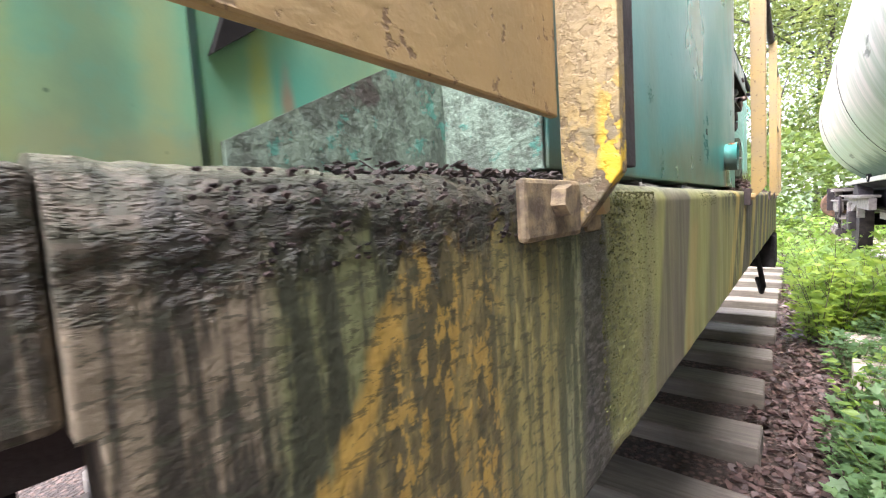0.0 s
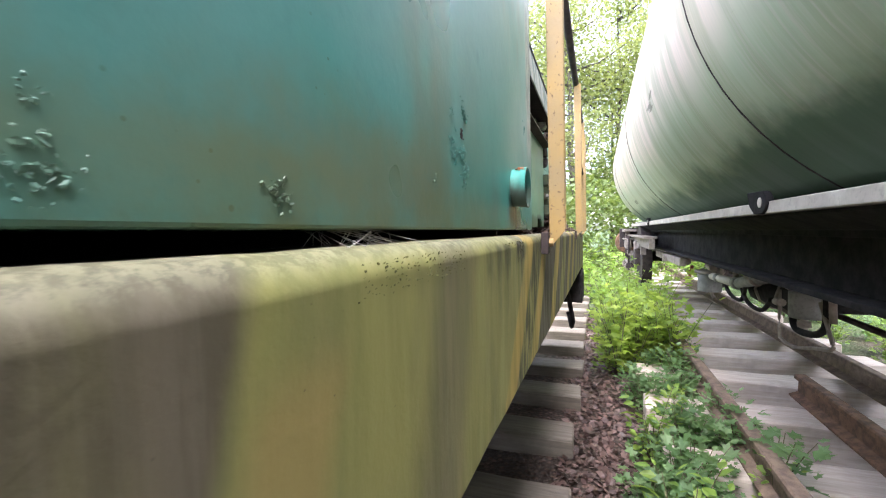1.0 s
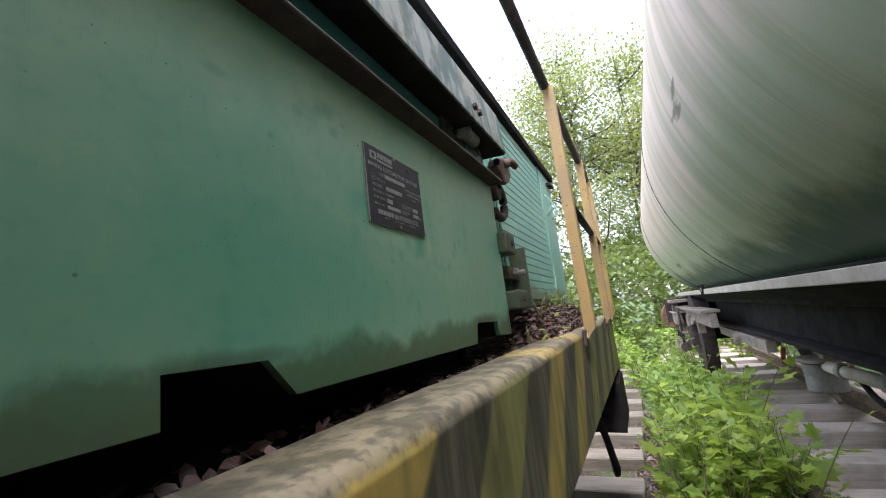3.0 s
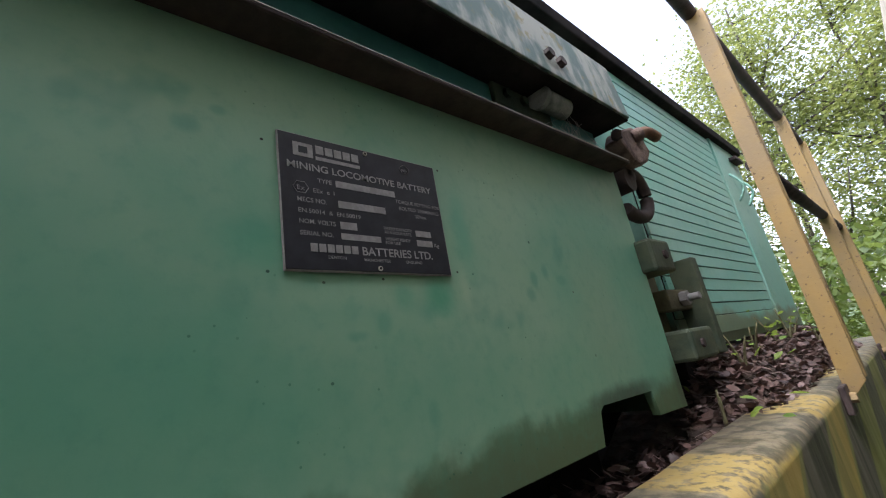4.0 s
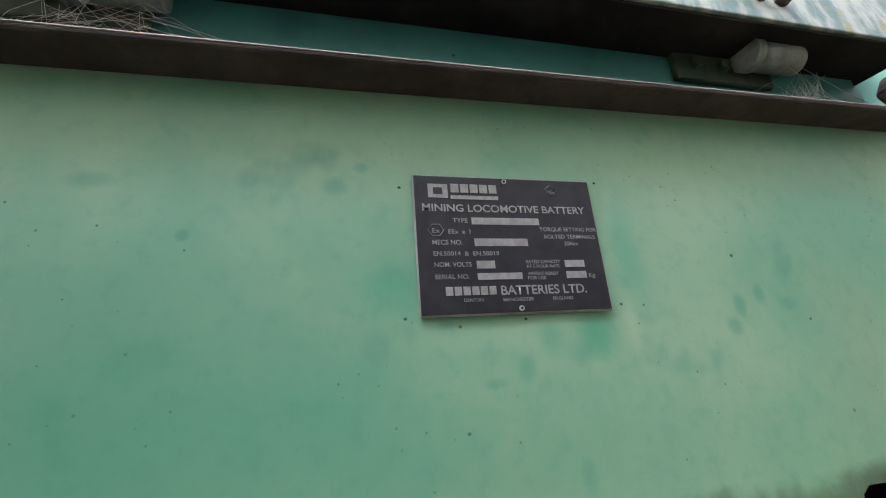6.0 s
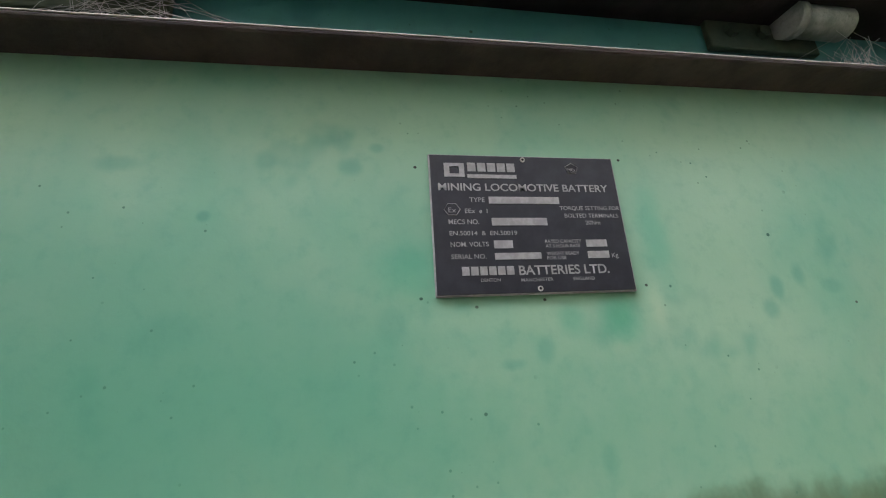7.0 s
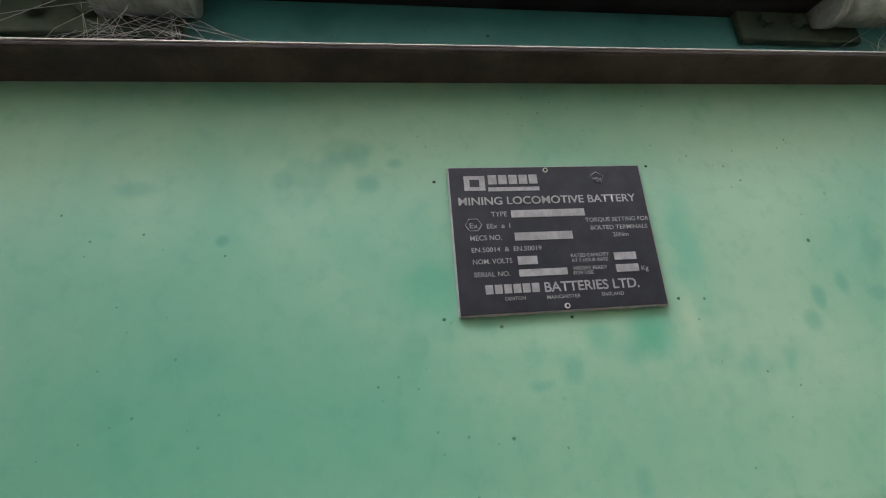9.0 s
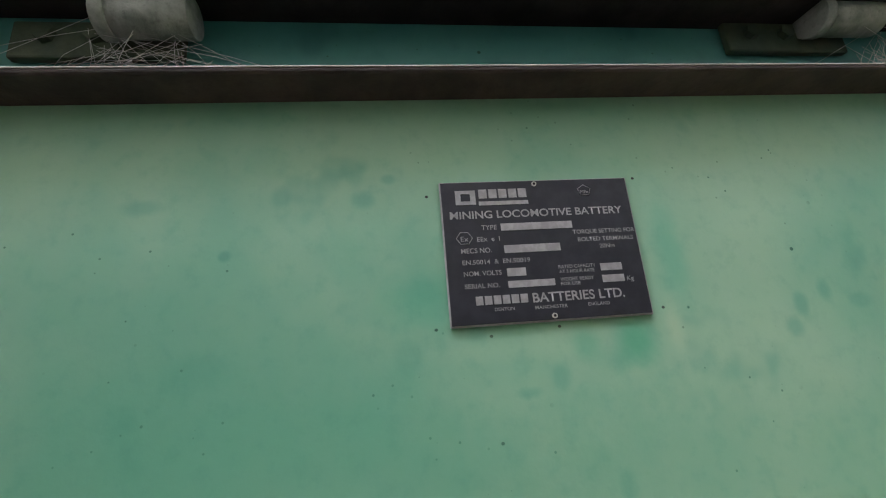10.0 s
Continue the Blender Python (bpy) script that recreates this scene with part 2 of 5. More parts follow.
def frame_paint():
    """Faded yellow and black hazard stripes on a steel beam, under green algae with vertical runs of dirt."""
    k = Mat("frame_paint", 0.62)
    y, z = k.axis(1), k.axis(2)
    s = k.math("ADD", y, k.math("MULTIPLY", k.math("SUBTRACT", z, 1.335), -0.30))
    s = k.math("ADD", s, k.math("MULTIPLY", k.noise(14.0, 3), 0.012))
    runs = k.noise(20.0, 5, (1, 1, 0.14))
    runs2 = k.noise(60.0, 4, (1, 1, 0.06), offset=(4, 4, 4))
    c = k.mix(k.span(runs, 0.35, 0.65), (0.262, 0.255, 0.082), (0.205, 0.208, 0.066))
    c = k.mix(k.math("MULTIPLY", k.span(runs2, 0.52, 0.72), 0.4), c, (0.31, 0.275, 0.105))
    c = k.mix(k.math("MULTIPLY", k.span(k.noise(9.0, 5, (1, 1, 0.5), offset=(6, 3, 1)), 0.45, 0.65), 0.5), c, (0.15, 0.150, 0.060))
    lean = k.math("ADD", y, k.math("MULTIPLY", k.math("SUBTRACT", z, 1.335), -0.95))
    lean = k.math("ADD", lean, k.math("MULTIPLY", k.noise(20.0, 3), 0.012))
    dark = None
    for a, b in ((1.76, 2.01), (2.155, 2.315), (2.50, 2.68), (2.86, 3.04), (3.22, 3.40), (3.6, 3.78), (3.98, 4.15), (4.35, 4.5)):
        d = band(k, lean, a, b)
        dark = d if dark is None else k.math("MAXIMUM", dark, d)
    c = k.mix(k.math("MULTIPLY", dark, 0.9), c, k.mix(k.span(runs2, 0.40, 0.66), (0.05, 0.046, 0.034), (0.135, 0.12, 0.095)))
    yellow = None
    for a, b in ((1.40, 1.50), (1.65, 1.75), (2.015, 2.15), (2.70, 2.84), (3.06, 3.20)):
        d = band(k, lean, a, b, 0.004)
        yellow = d if yellow is None else k.math("MAXIMUM", yellow, d)
    c = k.mix(k.math("MULTIPLY", yellow, k.span(runs, 0.62, 0.40, 0.3, 0.85)), c, (0.44, 0.31, 0.075))
    # first band: old brown stripe; second: painted shade close to the camera
    old = k.math("MAXIMUM", band(k, s, 0.572, 0.728, 0.010), k.math("MULTIPLY", band(k, s, 0.93, 1.04, 0.03), 0.6))
    c = k.mix(k.math("MULTIPLY", old, k.span(k.noise(18.0, 4, (1, 1, 0.3), offset=(7, 0, 2)), 0.30, 0.55, 0.7, 0.95)), c, k.mix(k.span(runs2, 0.42, 0.64), (0.085, 0.072, 0.048), (0.125, 0.105, 0.075)))
    c = k.mix(k.math("MULTIPLY", k.math("MULTIPLY", band(k, s, 0.742, 0.80, 0.014), k.span(z, 1.30, 1.26)), 0.6), c, (0.33, 0.24, 0.085))
    patch = band(k, s, 0.50, 0.545, 0.02)
    c = k.mix(k.math("MULTIPLY", patch, k.span(k.noise(6.0, 4, offset=(3, 0, 2)), 0.40, 0.55, 0.2, 0.8)), c, (0.15, 0.13, 0.085))
    mould = k.math("MAXIMUM", band(k, lean, 1.50, 1.64, 0.02), k.math("MULTIPLY", band(k, y, 1.25, 1.36, 0.03), k.span(z, 1.28, 1.31)))
    c = k.mix(k.math("MULTIPLY", mould, k.span(k.noise(70.0, 5, (1, 1, 0.16), offset=(1, 3, 5), rough=0.7), 0.44, 0.58, 0.96, 0.0)), c, (0.02, 0.02, 0.012))
    black = k.math("MULTIPLY", k.math("MULTIPLY", k.span(k.noise(10.0, 5, (1, 1, 0.4), offset=(2, 5, 1)), 0.48, 0.66), k.span(z, 1.14, 1.30)), k.math("MULTIPLY", k.span(z, 1.330, 1.320), k.span(y, 0.7, 0.9)))
    c = k.mix(k.math("MULTIPLY", black, 0.75), c, (0.02, 0.02, 0.012))
    yy = k.math("ADD", y, k.math("MULTIPLY", k.math("SUBTRACT", k.noise(30.0, 4, (1, 1, 0.3)), 0.5), 0.05))
    yd = k.math("ADD", yy, k.math("MULTIPLY", k.math("SUBTRACT", z, 1.25), -0.48))
    smear = k.noise(1.0, 4, (60, 95, 6), rough=0.55)
    blotch = k.noise(1.0, 4, (60, 120, 60), rough=0.65, offset=(3, 7, 1))
    both = k.math("ADD", k.math("MULTIPLY", smear, 0.7), k.math("MULTIPLY", blotch, 0.3))
    tan = k.mix(k.span(k.math("ADD", k.math("MULTIPLY", smear, 0.85), k.math("MULTIPLY", blotch, 0.15)), 0.44, 0.53), (0.032, 0.023, 0.018), (0.27, 0.208, 0.145))
    mud = k.mix(k.span(both, 0.44, 0.56), (0.035, 0.037, 0.020), (0.19, 0.195, 0.085))
    ochre = k.mix(k.span(both, 0.42, 0.58), (0.10, 0.078, 0.035), (0.30, 0.22, 0.075))
    ochre = k.mix(k.math("MAXIMUM", k.math("MULTIPLY", k.span(blotch, 0.51, 0.56), 0.85), k.math("MULTIPLY", k.span(yd, 0.105, 0.098), k.span(z, 1.285, 1.275))), ochre, (0.50, 0.31, 0.06))
    near = k.mix(k.span(yy, 0.055, 0.075), tan, mud)
    near = k.mix(k.span(yd, 0.088, 0.094), near, ochre)
    near = k.mix(k.span(yy, 0.165, 0.20), near, k.mix(k.span(both, 0.44, 0.58), (0.13, 0.115, 0.05), (0.35, 0.29, 0.10)))
    near = k.mix(k.span(yy, 0.245, 0.26), near, k.mix(k.span(both, 0.50, 0.60), (0.085, 0.09, 0.045), (0.29, 0.285, 0.15)))
    c = k.mix(k.span(yy, 0.325, 0.295), c, near)
    rust_zone = k.span(y, 0.36, 0.24)
    crown = k.math("MULTIPLY", k.span(k.math("ADD", z, k.math("MULTIPLY", k.math("SUBTRACT", k.noise(1.0, 5, (45, 60, 14)), 0.5), 0.09)), 1.296, 1.310), k.math("MULTIPLY", k.span(yy, 0.28, 0.22), k.span(yy, 0.030, 0.06, 0.72, 1.0)))
    c = k.mix(k.math("MULTIPLY", crown, 0.92), c, k.mix(k.span(k.noise(120.0, 5), 0.45, 0.62), (0.010, 0.008, 0.009), (0.075, 0.058, 0.052)))
    top = k.math("MULTIPLY", k.span(k.math("ADD", z, k.span(y, 0.30, 0.40, -0.008, 0.0)), 1.318, 1.334), k.span(k.math("ABSOLUTE", k.math("SUBTRACT", yy, 0.19)), 0.06, 0.11, 0.15, 1.0))
    moss = k.noise(55.0, 5)
    c = k.mix(k.math("MULTIPLY", top, 0.75), c, k.mix(k.span(yy, 0.09, 0.14), k.mix(k.span(moss, 0.4, 0.62), (0.22, 0.225, 0.12), (0.40, 0.40, 0.25)), k.mix(k.span(k.noise(110.0, 5, offset=(3, 1, 1), rough=0.7), 0.42, 0.60), (0.10, 0.098, 0.058), (0.225, 0.218, 0.135))))
    grain = k.noise(230.0, 5, (1, 0.4, 1.2), rough=0.7, offset=(1, 1, 3))
    # dark flaked grain on the near beam
    overlay = k.math("MULTIPLY", k.span(y, 0.50, 0.34), k.span(k.math("ADD", grain, k.span(z, 1.26, 1.32, 0.0, 0.05)), 0.50, 0.60))
    # plus an even darkening: shade close to the camera, put into the colour
    overlay = k.math("MAXIMUM", overlay, k.math("MULTIPLY", k.span(yy, 0.388, 0.350), 0.45))
    c = k.mix(k.math("MULTIPLY", overlay, 0.78), c, (0.032, 0.034, 0.018))
    c = k.mix(k.math("MULTIPLY", band(k, yy, 0.292, 0.347, 0.010), 0.85), c, k.mix(k.span(grain, 0.45, 0.62), (0.010, 0.009, 0.010), (0.10, 0.085, 0.085)))
    edge_z = k.math("ADD", z, k.math("MULTIPLY", k.math("SUBTRACT", moss, 0.5), 0.02))
    far_top = k.math("MULTIPLY", k.span(edge_z, 1.316, 1.326), k.span(yy, 1.60, 1.75))
    c = k.mix(k.math("MULTIPLY", far_top, 0.85), c, k.mix(k.span(k.noise(40.0, 5, offset=(2, 9, 4)), 0.42, 0.60), (0.06, 0.052, 0.034), (0.20, 0.165, 0.105)))
    bright = None
    for a, b in ((1.345, 1.462), (2.60, 2.735), (2.99, 3.15), (3.40, 3.55)):
        d = band(k, yy, a, b, 0.006)
        bright = d if bright is None else k.math("MAXIMUM", bright, d)
    bright = k.math("MULTIPLY", bright, k.math("MULTIPLY", k.span(edge_z, 1.318, 1.325), k.span(k.noise(60.0, 4, offset=(5, 5, 2)), 0.60, 0.48, 0.1, 0.8)))
    c = k.mix(bright, c, (0.40, 0.29, 0.085))
    c = k.mix(k.math("MULTIPLY", k.math("MULTIPLY", band(k, yy, 1.318, 1.345, 0.006), k.span(edge_z, 1.318, 1.325)), 0.8), c, (0.17, 0.16, 0.145))
    blot = k.math("MULTIPLY", band(k, yy, 1.285, 1.345, 0.012), k.span(k.noise(70.0, 5, (1, 1, 0.5), offset=(8, 2, 6), rough=0.7), 0.54, 0.46))
    c = k.mix(k.math("MULTIPLY", blot, k.math("MULTIPLY", k.span(z, 1.285, 1.30), k.span(z, 1.328, 1.322))), c, (0.014, 0.013, 0.008))
    flecks = k.math("MULTIPLY", k.span(k.voronoi(80.0), 0.07, 0.03), k.span(k.noise(8.0, 3, offset=(6, 1, 3)), 0.5, 0.6))
    c = k.mix(k.math("MULTIPLY", flecks, 0.75), c, (0.03, 0.032, 0.018))
    k.colour(c)
    k.rough(k.span(runs, 0.3, 0.7, 0.5, 0.8))
    chips = k.math("MULTIPLY", k.math("MULTIPLY", k.span(y, 0.54, 0.40), k.span(y, 0.27, 0.31)), k.math("MULTIPLY", k.span(grain, 0.46, 0.62), 2.2))
    scab = k.math("MULTIPLY", crown, k.math("ADD", k.span(k.noise(150.0, 4, (1, 0.5, 1)), 0.45, 0.56), k.span(k.noise(330.0, 3, (1, 0.5, 1)), 0.45, 0.6)))
    lumps = k.math("MULTIPLY", k.span(y, 0.36, 0.30), k.math("ADD", both, k.math("MULTIPLY", k.noise(300.0, 4), 0.5)))
    k.bump(k.math("ADD", k.math("ADD", k.math("MULTIPLY", k.noise(120.0, 4), 0.25), k.math("MULTIPLY", lumps, 0.9)), k.math("ADD", k.math("MULTIPLY", chips, 0.9), k.math("MULTIPLY", scab, 1.3))), 0.5, 0.0035)
    return k.m


FRAME = frame_paint()


def yellow_paint(name, base, worn, rust, amount):
    k = Mat(name, 0.55)
    n = k.noise(7.0, 5)
    c = k.mix(k.span(n, 0.35, 0.7), base, worn)
    c = k.mix(k.math("MULTIPLY", k.span(k.noise(30.0, 5, (1, 1, 0.4)), 0.5, 0.7), 0.4), c, worn)
    flake = k.span(k.noise(90.0, 5, offset=(5, 2, 1)), 0.62 - amount * 0.12, 0.68 - amount * 0.12)
    c = k.mix(k.math("MULTIPLY", flake, 0.9), c, rust)
    k.colour(c)
    k.bump(k.math("ADD", k.noise(90.0, 4), k.math("MULTIPLY", flake, -1.2)), 0.3, 0.003)
    return k.m


YELLOW = yellow_paint("post_yellow_paint", (0.32, 0.21, 0.07), (0.25, 0.18, 0.088), (0.12, 0.075, 0.035), 0.12)
def old_post_paint():
    k = Mat("flaking_yellow_paint", 0.6)
    z = k.axis(2)
    c = k.mix(k.span(k.noise(12.0, 5), 0.38, 0.66), (0.36, 0.25, 0.09), (0.27, 0.20, 0.10))
    low = k.span(z, 1.42, 1.34)
    grey = k.span(k.noise(45.0, 5, rough=0.7), 0.40, 0.54)
    c = k.mix(k.math("MULTIPLY", k.math("MULTIPLY", low, grey), 0.9), c, (0.12, 0.10, 0.065))
    flake = k.span(k.noise(110.0, 5, offset=(5, 2, 1)), 0.50, 0.56)
    c = k.mix(k.math("MULTIPLY", flake, k.span(low, 0.0, 1.0, 0.25, 0.75)), c, (0.10, 0.065, 0.035))
    bright = k.math("MULTIPLY", k.math("MULTIPLY", low, k.span(k.axis(0), 0.160, 0.168)), k.span(k.noise(50.0, 3, offset=(8, 1, 1)), 0.52, 0.56))
    c = k.mix(bright, c, (0.55, 0.36, 0.02))
    k.colour(c).bump(k.math("ADD", k.noise(150.0, 5), k.math("MULTIPLY", flake, -1.5)), 0.5, 0.003)
    return k.m


YELLOW_FLAKED = old_post_paint()
TAN = yellow_paint("faded_tan_paint", (0.37, 0.25, 0.11), (0.30, 0.21, 0.10), (0.15, 0.09, 0.045), 0.2)


def rusty(name, a, b, scale=18.0, rough=0.8):
    k = Mat(name, rough)
    c = k.mix(k.span(k.noise(scale, 6), 0.35, 0.65), a, b)
    k.colour(k.mix(k.math("MULTIPLY", k.span(k.noise(scale * 5, 4), 0.5, 0.8), 0.5), c, tuple(v * 0.4 for v in a)))
    k.bump(k.noise(scale * 4, 5), 0.4, 0.004)
    return k.m


RUST = rusty("brown_rust", (0.09, 0.05, 0.03), (0.19, 0.10, 0.055))
FOOT = rusty("tan_flaked_rust", (0.09, 0.065, 0.045), (0.27, 0.20, 0.11), 55.0)
CLAMP_RUST = rusty("pale_purple_rust", (0.10, 0.065, 0.055), (0.20, 0.14, 0.115), 60.0)
ORANGE_RUST = rusty("orange_rust", (0.30, 0.11, 0.04), (0.42, 0.20, 0.10), 90.0)
HINGE_GREY = rusty("dusty_grey_green_hinge", (0.15, 0.17, 0.15), (0.30, 0.31, 0.28), 40.0, 0.6)
RUST_DARK = rusty("dark_rusty_steel", (0.026, 0.018, 0.018), (0.058, 0.040, 0.036))
RED_PAINT = rusty("faded_red_paint", (0.30, 0.05, 0.05), (0.40, 0.12, 0.10), 30.0, 0.6)
RAIL_STEEL = rusty("rusty_rail_steel", (0.11, 0.075, 0.055), (0.20, 0.14, 0.10))
# greasy black steel; its black also serves for shade in recesses and gaps
DARK_STEEL = rusty("black_grease_and_shade_steel", (0.012, 0.011, 0.012), (0.03, 0.027, 0.027), 10.0, 0.92)
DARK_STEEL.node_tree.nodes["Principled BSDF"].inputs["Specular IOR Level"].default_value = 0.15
GREY_STEEL = rusty("grey_painted_steel", (0.16, 0.155, 0.15), (0.26, 0.25, 0.24), 12.0, 0.6)
OLIVE = rusty("grubby_olive_paint", (0.033, 0.055, 0.035), (0.075, 0.09, 0.05), 14.0, 0.65)
OLIVE_BROWN = rusty("brown_olive_paint", (0.075, 0.072, 0.036), (0.15, 0.135, 0.07), 16.0, 0.7)
PALE_STEEL = rusty("pale_dusty_paint", (0.48, 0.42, 0.35), (0.60, 0.54, 0.46), 9.0, 0.7)
DUSTY = rusty("dusty_brown_steel", (0.19, 0.155, 0.13), (0.31, 0.26, 0.225), 12.0, 0.8)
CHROME = rusty("galvanised_edge", (0.42, 0.38, 0.33), (0.55, 0.52, 0.46), 30.0, 0.45)


def lid_paint():
    k = Mat("weathered_lid_paint", 0.6)
    n = k.noise(16.0, 5, (1, 1, 0.4))
    c = k.mix(k.span(n, 0.44, 0.58), (0.10, 0.16, 0.145), (0.34, 0.36, 0.32))
    c = k.mix(k.math("MULTIPLY", k.span(k.noise(30.0, 4, offset=(3, 3, 9)), 0.58, 0.68), 0.8), c, (0.22, 0.19, 0.07))
    k.colour(c).bump(k.noise(70.0, 5), 0.3, 0.003)
    return k.m


LID = lid_paint()


def peeling_paint():
    k = Mat("peeling_grey_teal_paint", 0.7)
    n = k.noise(40.0, 6, (1, 1, 0.6), rough=0.7)
    c = k.mix(k.span(n, 0.42, 0.56), (0.10, 0.125, 0.10), (0.21, 0.28, 0.22))
    c = k.mix(k.math("MULTIPLY", k.span(k.noise(34.0, 5, offset=(4, 4, 1), rough=0.7), 0.57, 0.64), 0.7), c, (0.07, 0.31, 0.25))
    c = k.mix(k.math("MULTIPLY", k.span(k.noise(16.0, 5, offset=(9, 4, 1)), 0.58, 0.66), 0.8), c, (0.07, 0.05, 0.045))
    k.colour(c).bump(k.math("ADD", n, k.noise(180.0, 5)), 0.5, 0.005)
    return k.m


PEEL = peeling_paint()


def tank_paint():
    k = Mat("tank_grey_green_paint", 0.42)
    rings = k.noise(1.0, 5, (0.5, 9.0, 0.5))
    fine = k.noise(1.0, 5, (3.0, 60.0, 3.0))
    big = k.noise(0.9, 4)
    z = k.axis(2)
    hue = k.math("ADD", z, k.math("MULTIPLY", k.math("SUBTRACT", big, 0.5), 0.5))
    # cream towards the upper flank: light of the low sky put into the colour
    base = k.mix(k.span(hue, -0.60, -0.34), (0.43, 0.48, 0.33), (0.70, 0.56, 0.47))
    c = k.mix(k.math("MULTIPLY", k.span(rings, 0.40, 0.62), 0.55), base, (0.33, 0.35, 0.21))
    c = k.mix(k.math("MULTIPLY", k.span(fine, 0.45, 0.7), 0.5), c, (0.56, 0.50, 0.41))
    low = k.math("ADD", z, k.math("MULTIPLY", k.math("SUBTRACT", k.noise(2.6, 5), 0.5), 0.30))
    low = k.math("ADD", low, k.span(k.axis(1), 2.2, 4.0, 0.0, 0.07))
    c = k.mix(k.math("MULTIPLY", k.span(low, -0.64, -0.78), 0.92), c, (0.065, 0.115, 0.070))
    mark = k.math("MULTIPLY", k.span(k.noise(6.0, 5, (1, 0.25, 1), offset=(4, 9, 2)), 0.66, 0.72), 0.7)
    c = k.mix(mark, c, (0.10, 0.085, 0.06))
    k.colour(c)
    k.rough(k.span(rings, 0.3, 0.7, 0.62, 0.8))
    k.b.inputs["Specular IOR Level"].default_value = 0.4
    k.bump(k.math("ADD", rings, k.math("MULTIPLY", k.noise(40.0, 4), 0.3)), 0.12, 0.006)
    return k.m


TANK = tank_paint()


def timber(name, a, b, c3):
    k = Mat(name, 0.85)
    g = k.noise(1.0, 6, (3.0, 40.0, 40.0))
    c = k.mix(k.span(g, 0.35, 0.65), a, b)
    c = k.mix(k.math("MULTIPLY", k.span(k.noise(3.0, 4), 0.5, 0.7), 0.5), c, c3)
    k.colour(c).bump(g, 0.5, 0.01)
    return k.m


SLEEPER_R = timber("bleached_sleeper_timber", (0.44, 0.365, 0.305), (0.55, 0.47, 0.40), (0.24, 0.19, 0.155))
# timber darkened: the locomotive's shade is put into this colour
SLEEPER_L = timber("shade_darkened_sleeper_timber", (0.125, 0.105, 0.085), (0.19, 0.16, 0.13), (0.075, 0.065, 0.045))


def ground_soil():
    k = Mat("leafy_soil", 0.95)
    n = k.noise(3.0, 6)
    c = k.mix(k.span(n, 0.4, 0.62), (0.085, 0.055, 0.042), (0.15, 0.095, 0.075))
    c = k.mix(k.span(k.voronoi(30.0), 0.25, 0.55), c, (0.05, 0.034, 0.026))
    far = k.math("ADD", k.math("MULTIPLY", k.noise(0.7, 4), 3.0), k.math("MULTIPLY", k.axis(1), 0.25))
    c = k.mix(k.math("MULTIPLY", k.span(far, 2.6, 3.6), 0.8), c, (0.06, 0.11, 0.025))
    k.colour(c).bump(k.math("ADD", k.voronoi(40.0), k.noise(25.0, 5)), 0.8, 0.03)
    return k.m


SOIL = ground_soil()


def leaf_mat(name, a, b, through_colour, amount=0.4):
    """Thin leaves: colour differs from leaf to leaf, and some light comes through."""
    k = Mat(name, 0.5)
    g = k.t.nodes.new("ShaderNodeNewGeometry")
    c = k.mix(g.outputs["Random Per Island"], a, b)
    c = k.mix(k.math("MULTIPLY", k.span(k.noise(1.2, 3), 0.4, 0.65), 0.4), c, tuple(v * 0.6 for v in a))
    k.colour(c)
    tr = k.t.nodes.new("ShaderNodeBsdfTranslucent")
    tr.inputs["Color"].default_value = (*through_colour, 1)
    mx = k.t.nodes.new("ShaderNodeMixShader")
    mx.inputs[0].default_value = amount
    k.link(k.b.outputs[0], mx.inputs[1])
    k.link(tr.outputs[0], mx.inputs[2])
    k.link(mx.outputs[0], k.t.nodes["Material Output"].inputs["Surface"])
    return k.m


HERB = leaf_mat("fresh_herb_leaf", (0.09, 0.18, 0.03), (0.27, 0.38, 0.075), (0.40, 0.54, 0.09))
SAPLING = leaf_mat("bright_sapling_leaf", (0.13, 0.22, 0.03), (0.34, 0.44, 0.08), (0.48, 0.60, 0.09), 0.5)
HERB_BLUE = leaf_mat("bluish_herb_leaf", (0.075, 0.145, 0.055), (0.16, 0.25, 0.105), (0.22, 0.36, 0.11))
# herb green made darker: the shade below the trees is in the colour
UNDERGROWTH = leaf_mat("shade_darkened_undergrowth_leaf", (0.05, 0.085, 0.022), (0.15, 0.20, 0.06), (0.22, 0.29, 0.06), 0.4)
TREE_LEAF = leaf_mat("spring_tree_leaf", (0.08, 0.12, 0.03), (0.21, 0.24, 0.08), (0.33, 0.37, 0.11), 0.5)
LITTER = leaf_mat("dead_leaf", (0.055, 0.034, 0.030), (0.19, 0.118, 0.10), (0.12, 0.06, 0.04), 0.1)
STEM = rusty("green_brown_stem", (0.09, 0.09, 0.04), (0.14, 0.12, 0.06), 30.0)
BARK = rusty("tree_bark", (0.06, 0.05, 0.04), (0.13, 0.115, 0.095), 6.0)

CHIP = leaf_mat("lifted_olive_paint", (0.04, 0.043, 0.018), (0.15, 0.145, 0.055), (0.1, 0.1, 0.05), 0.0)
SCALE = leaf_mat("rust_scale", (0.012, 0.010, 0.011), (0.085, 0.065, 0.06), (0.1, 0.1, 0.05), 0.0)
for m_ in (CHIP, SCALE):
    m_.node_tree.nodes["Principled BSDF"].inputs["Roughness"].default_value = 0.95
    m_.node_tree.nodes["Principled BSDF"].inputs["Specular IOR Level"].default_value = 0.15
PLATE_BLACK = Mat("engraved_plate_black", 0.5)
PLATE_BLACK.colour(PLATE_BLACK.mix(PLATE_BLACK.span(PLATE_BLACK.noise(60.0, 4), 0.35, 0.7), (0.010, 0.010, 0.016), (0.02, 0.02, 0.028)))
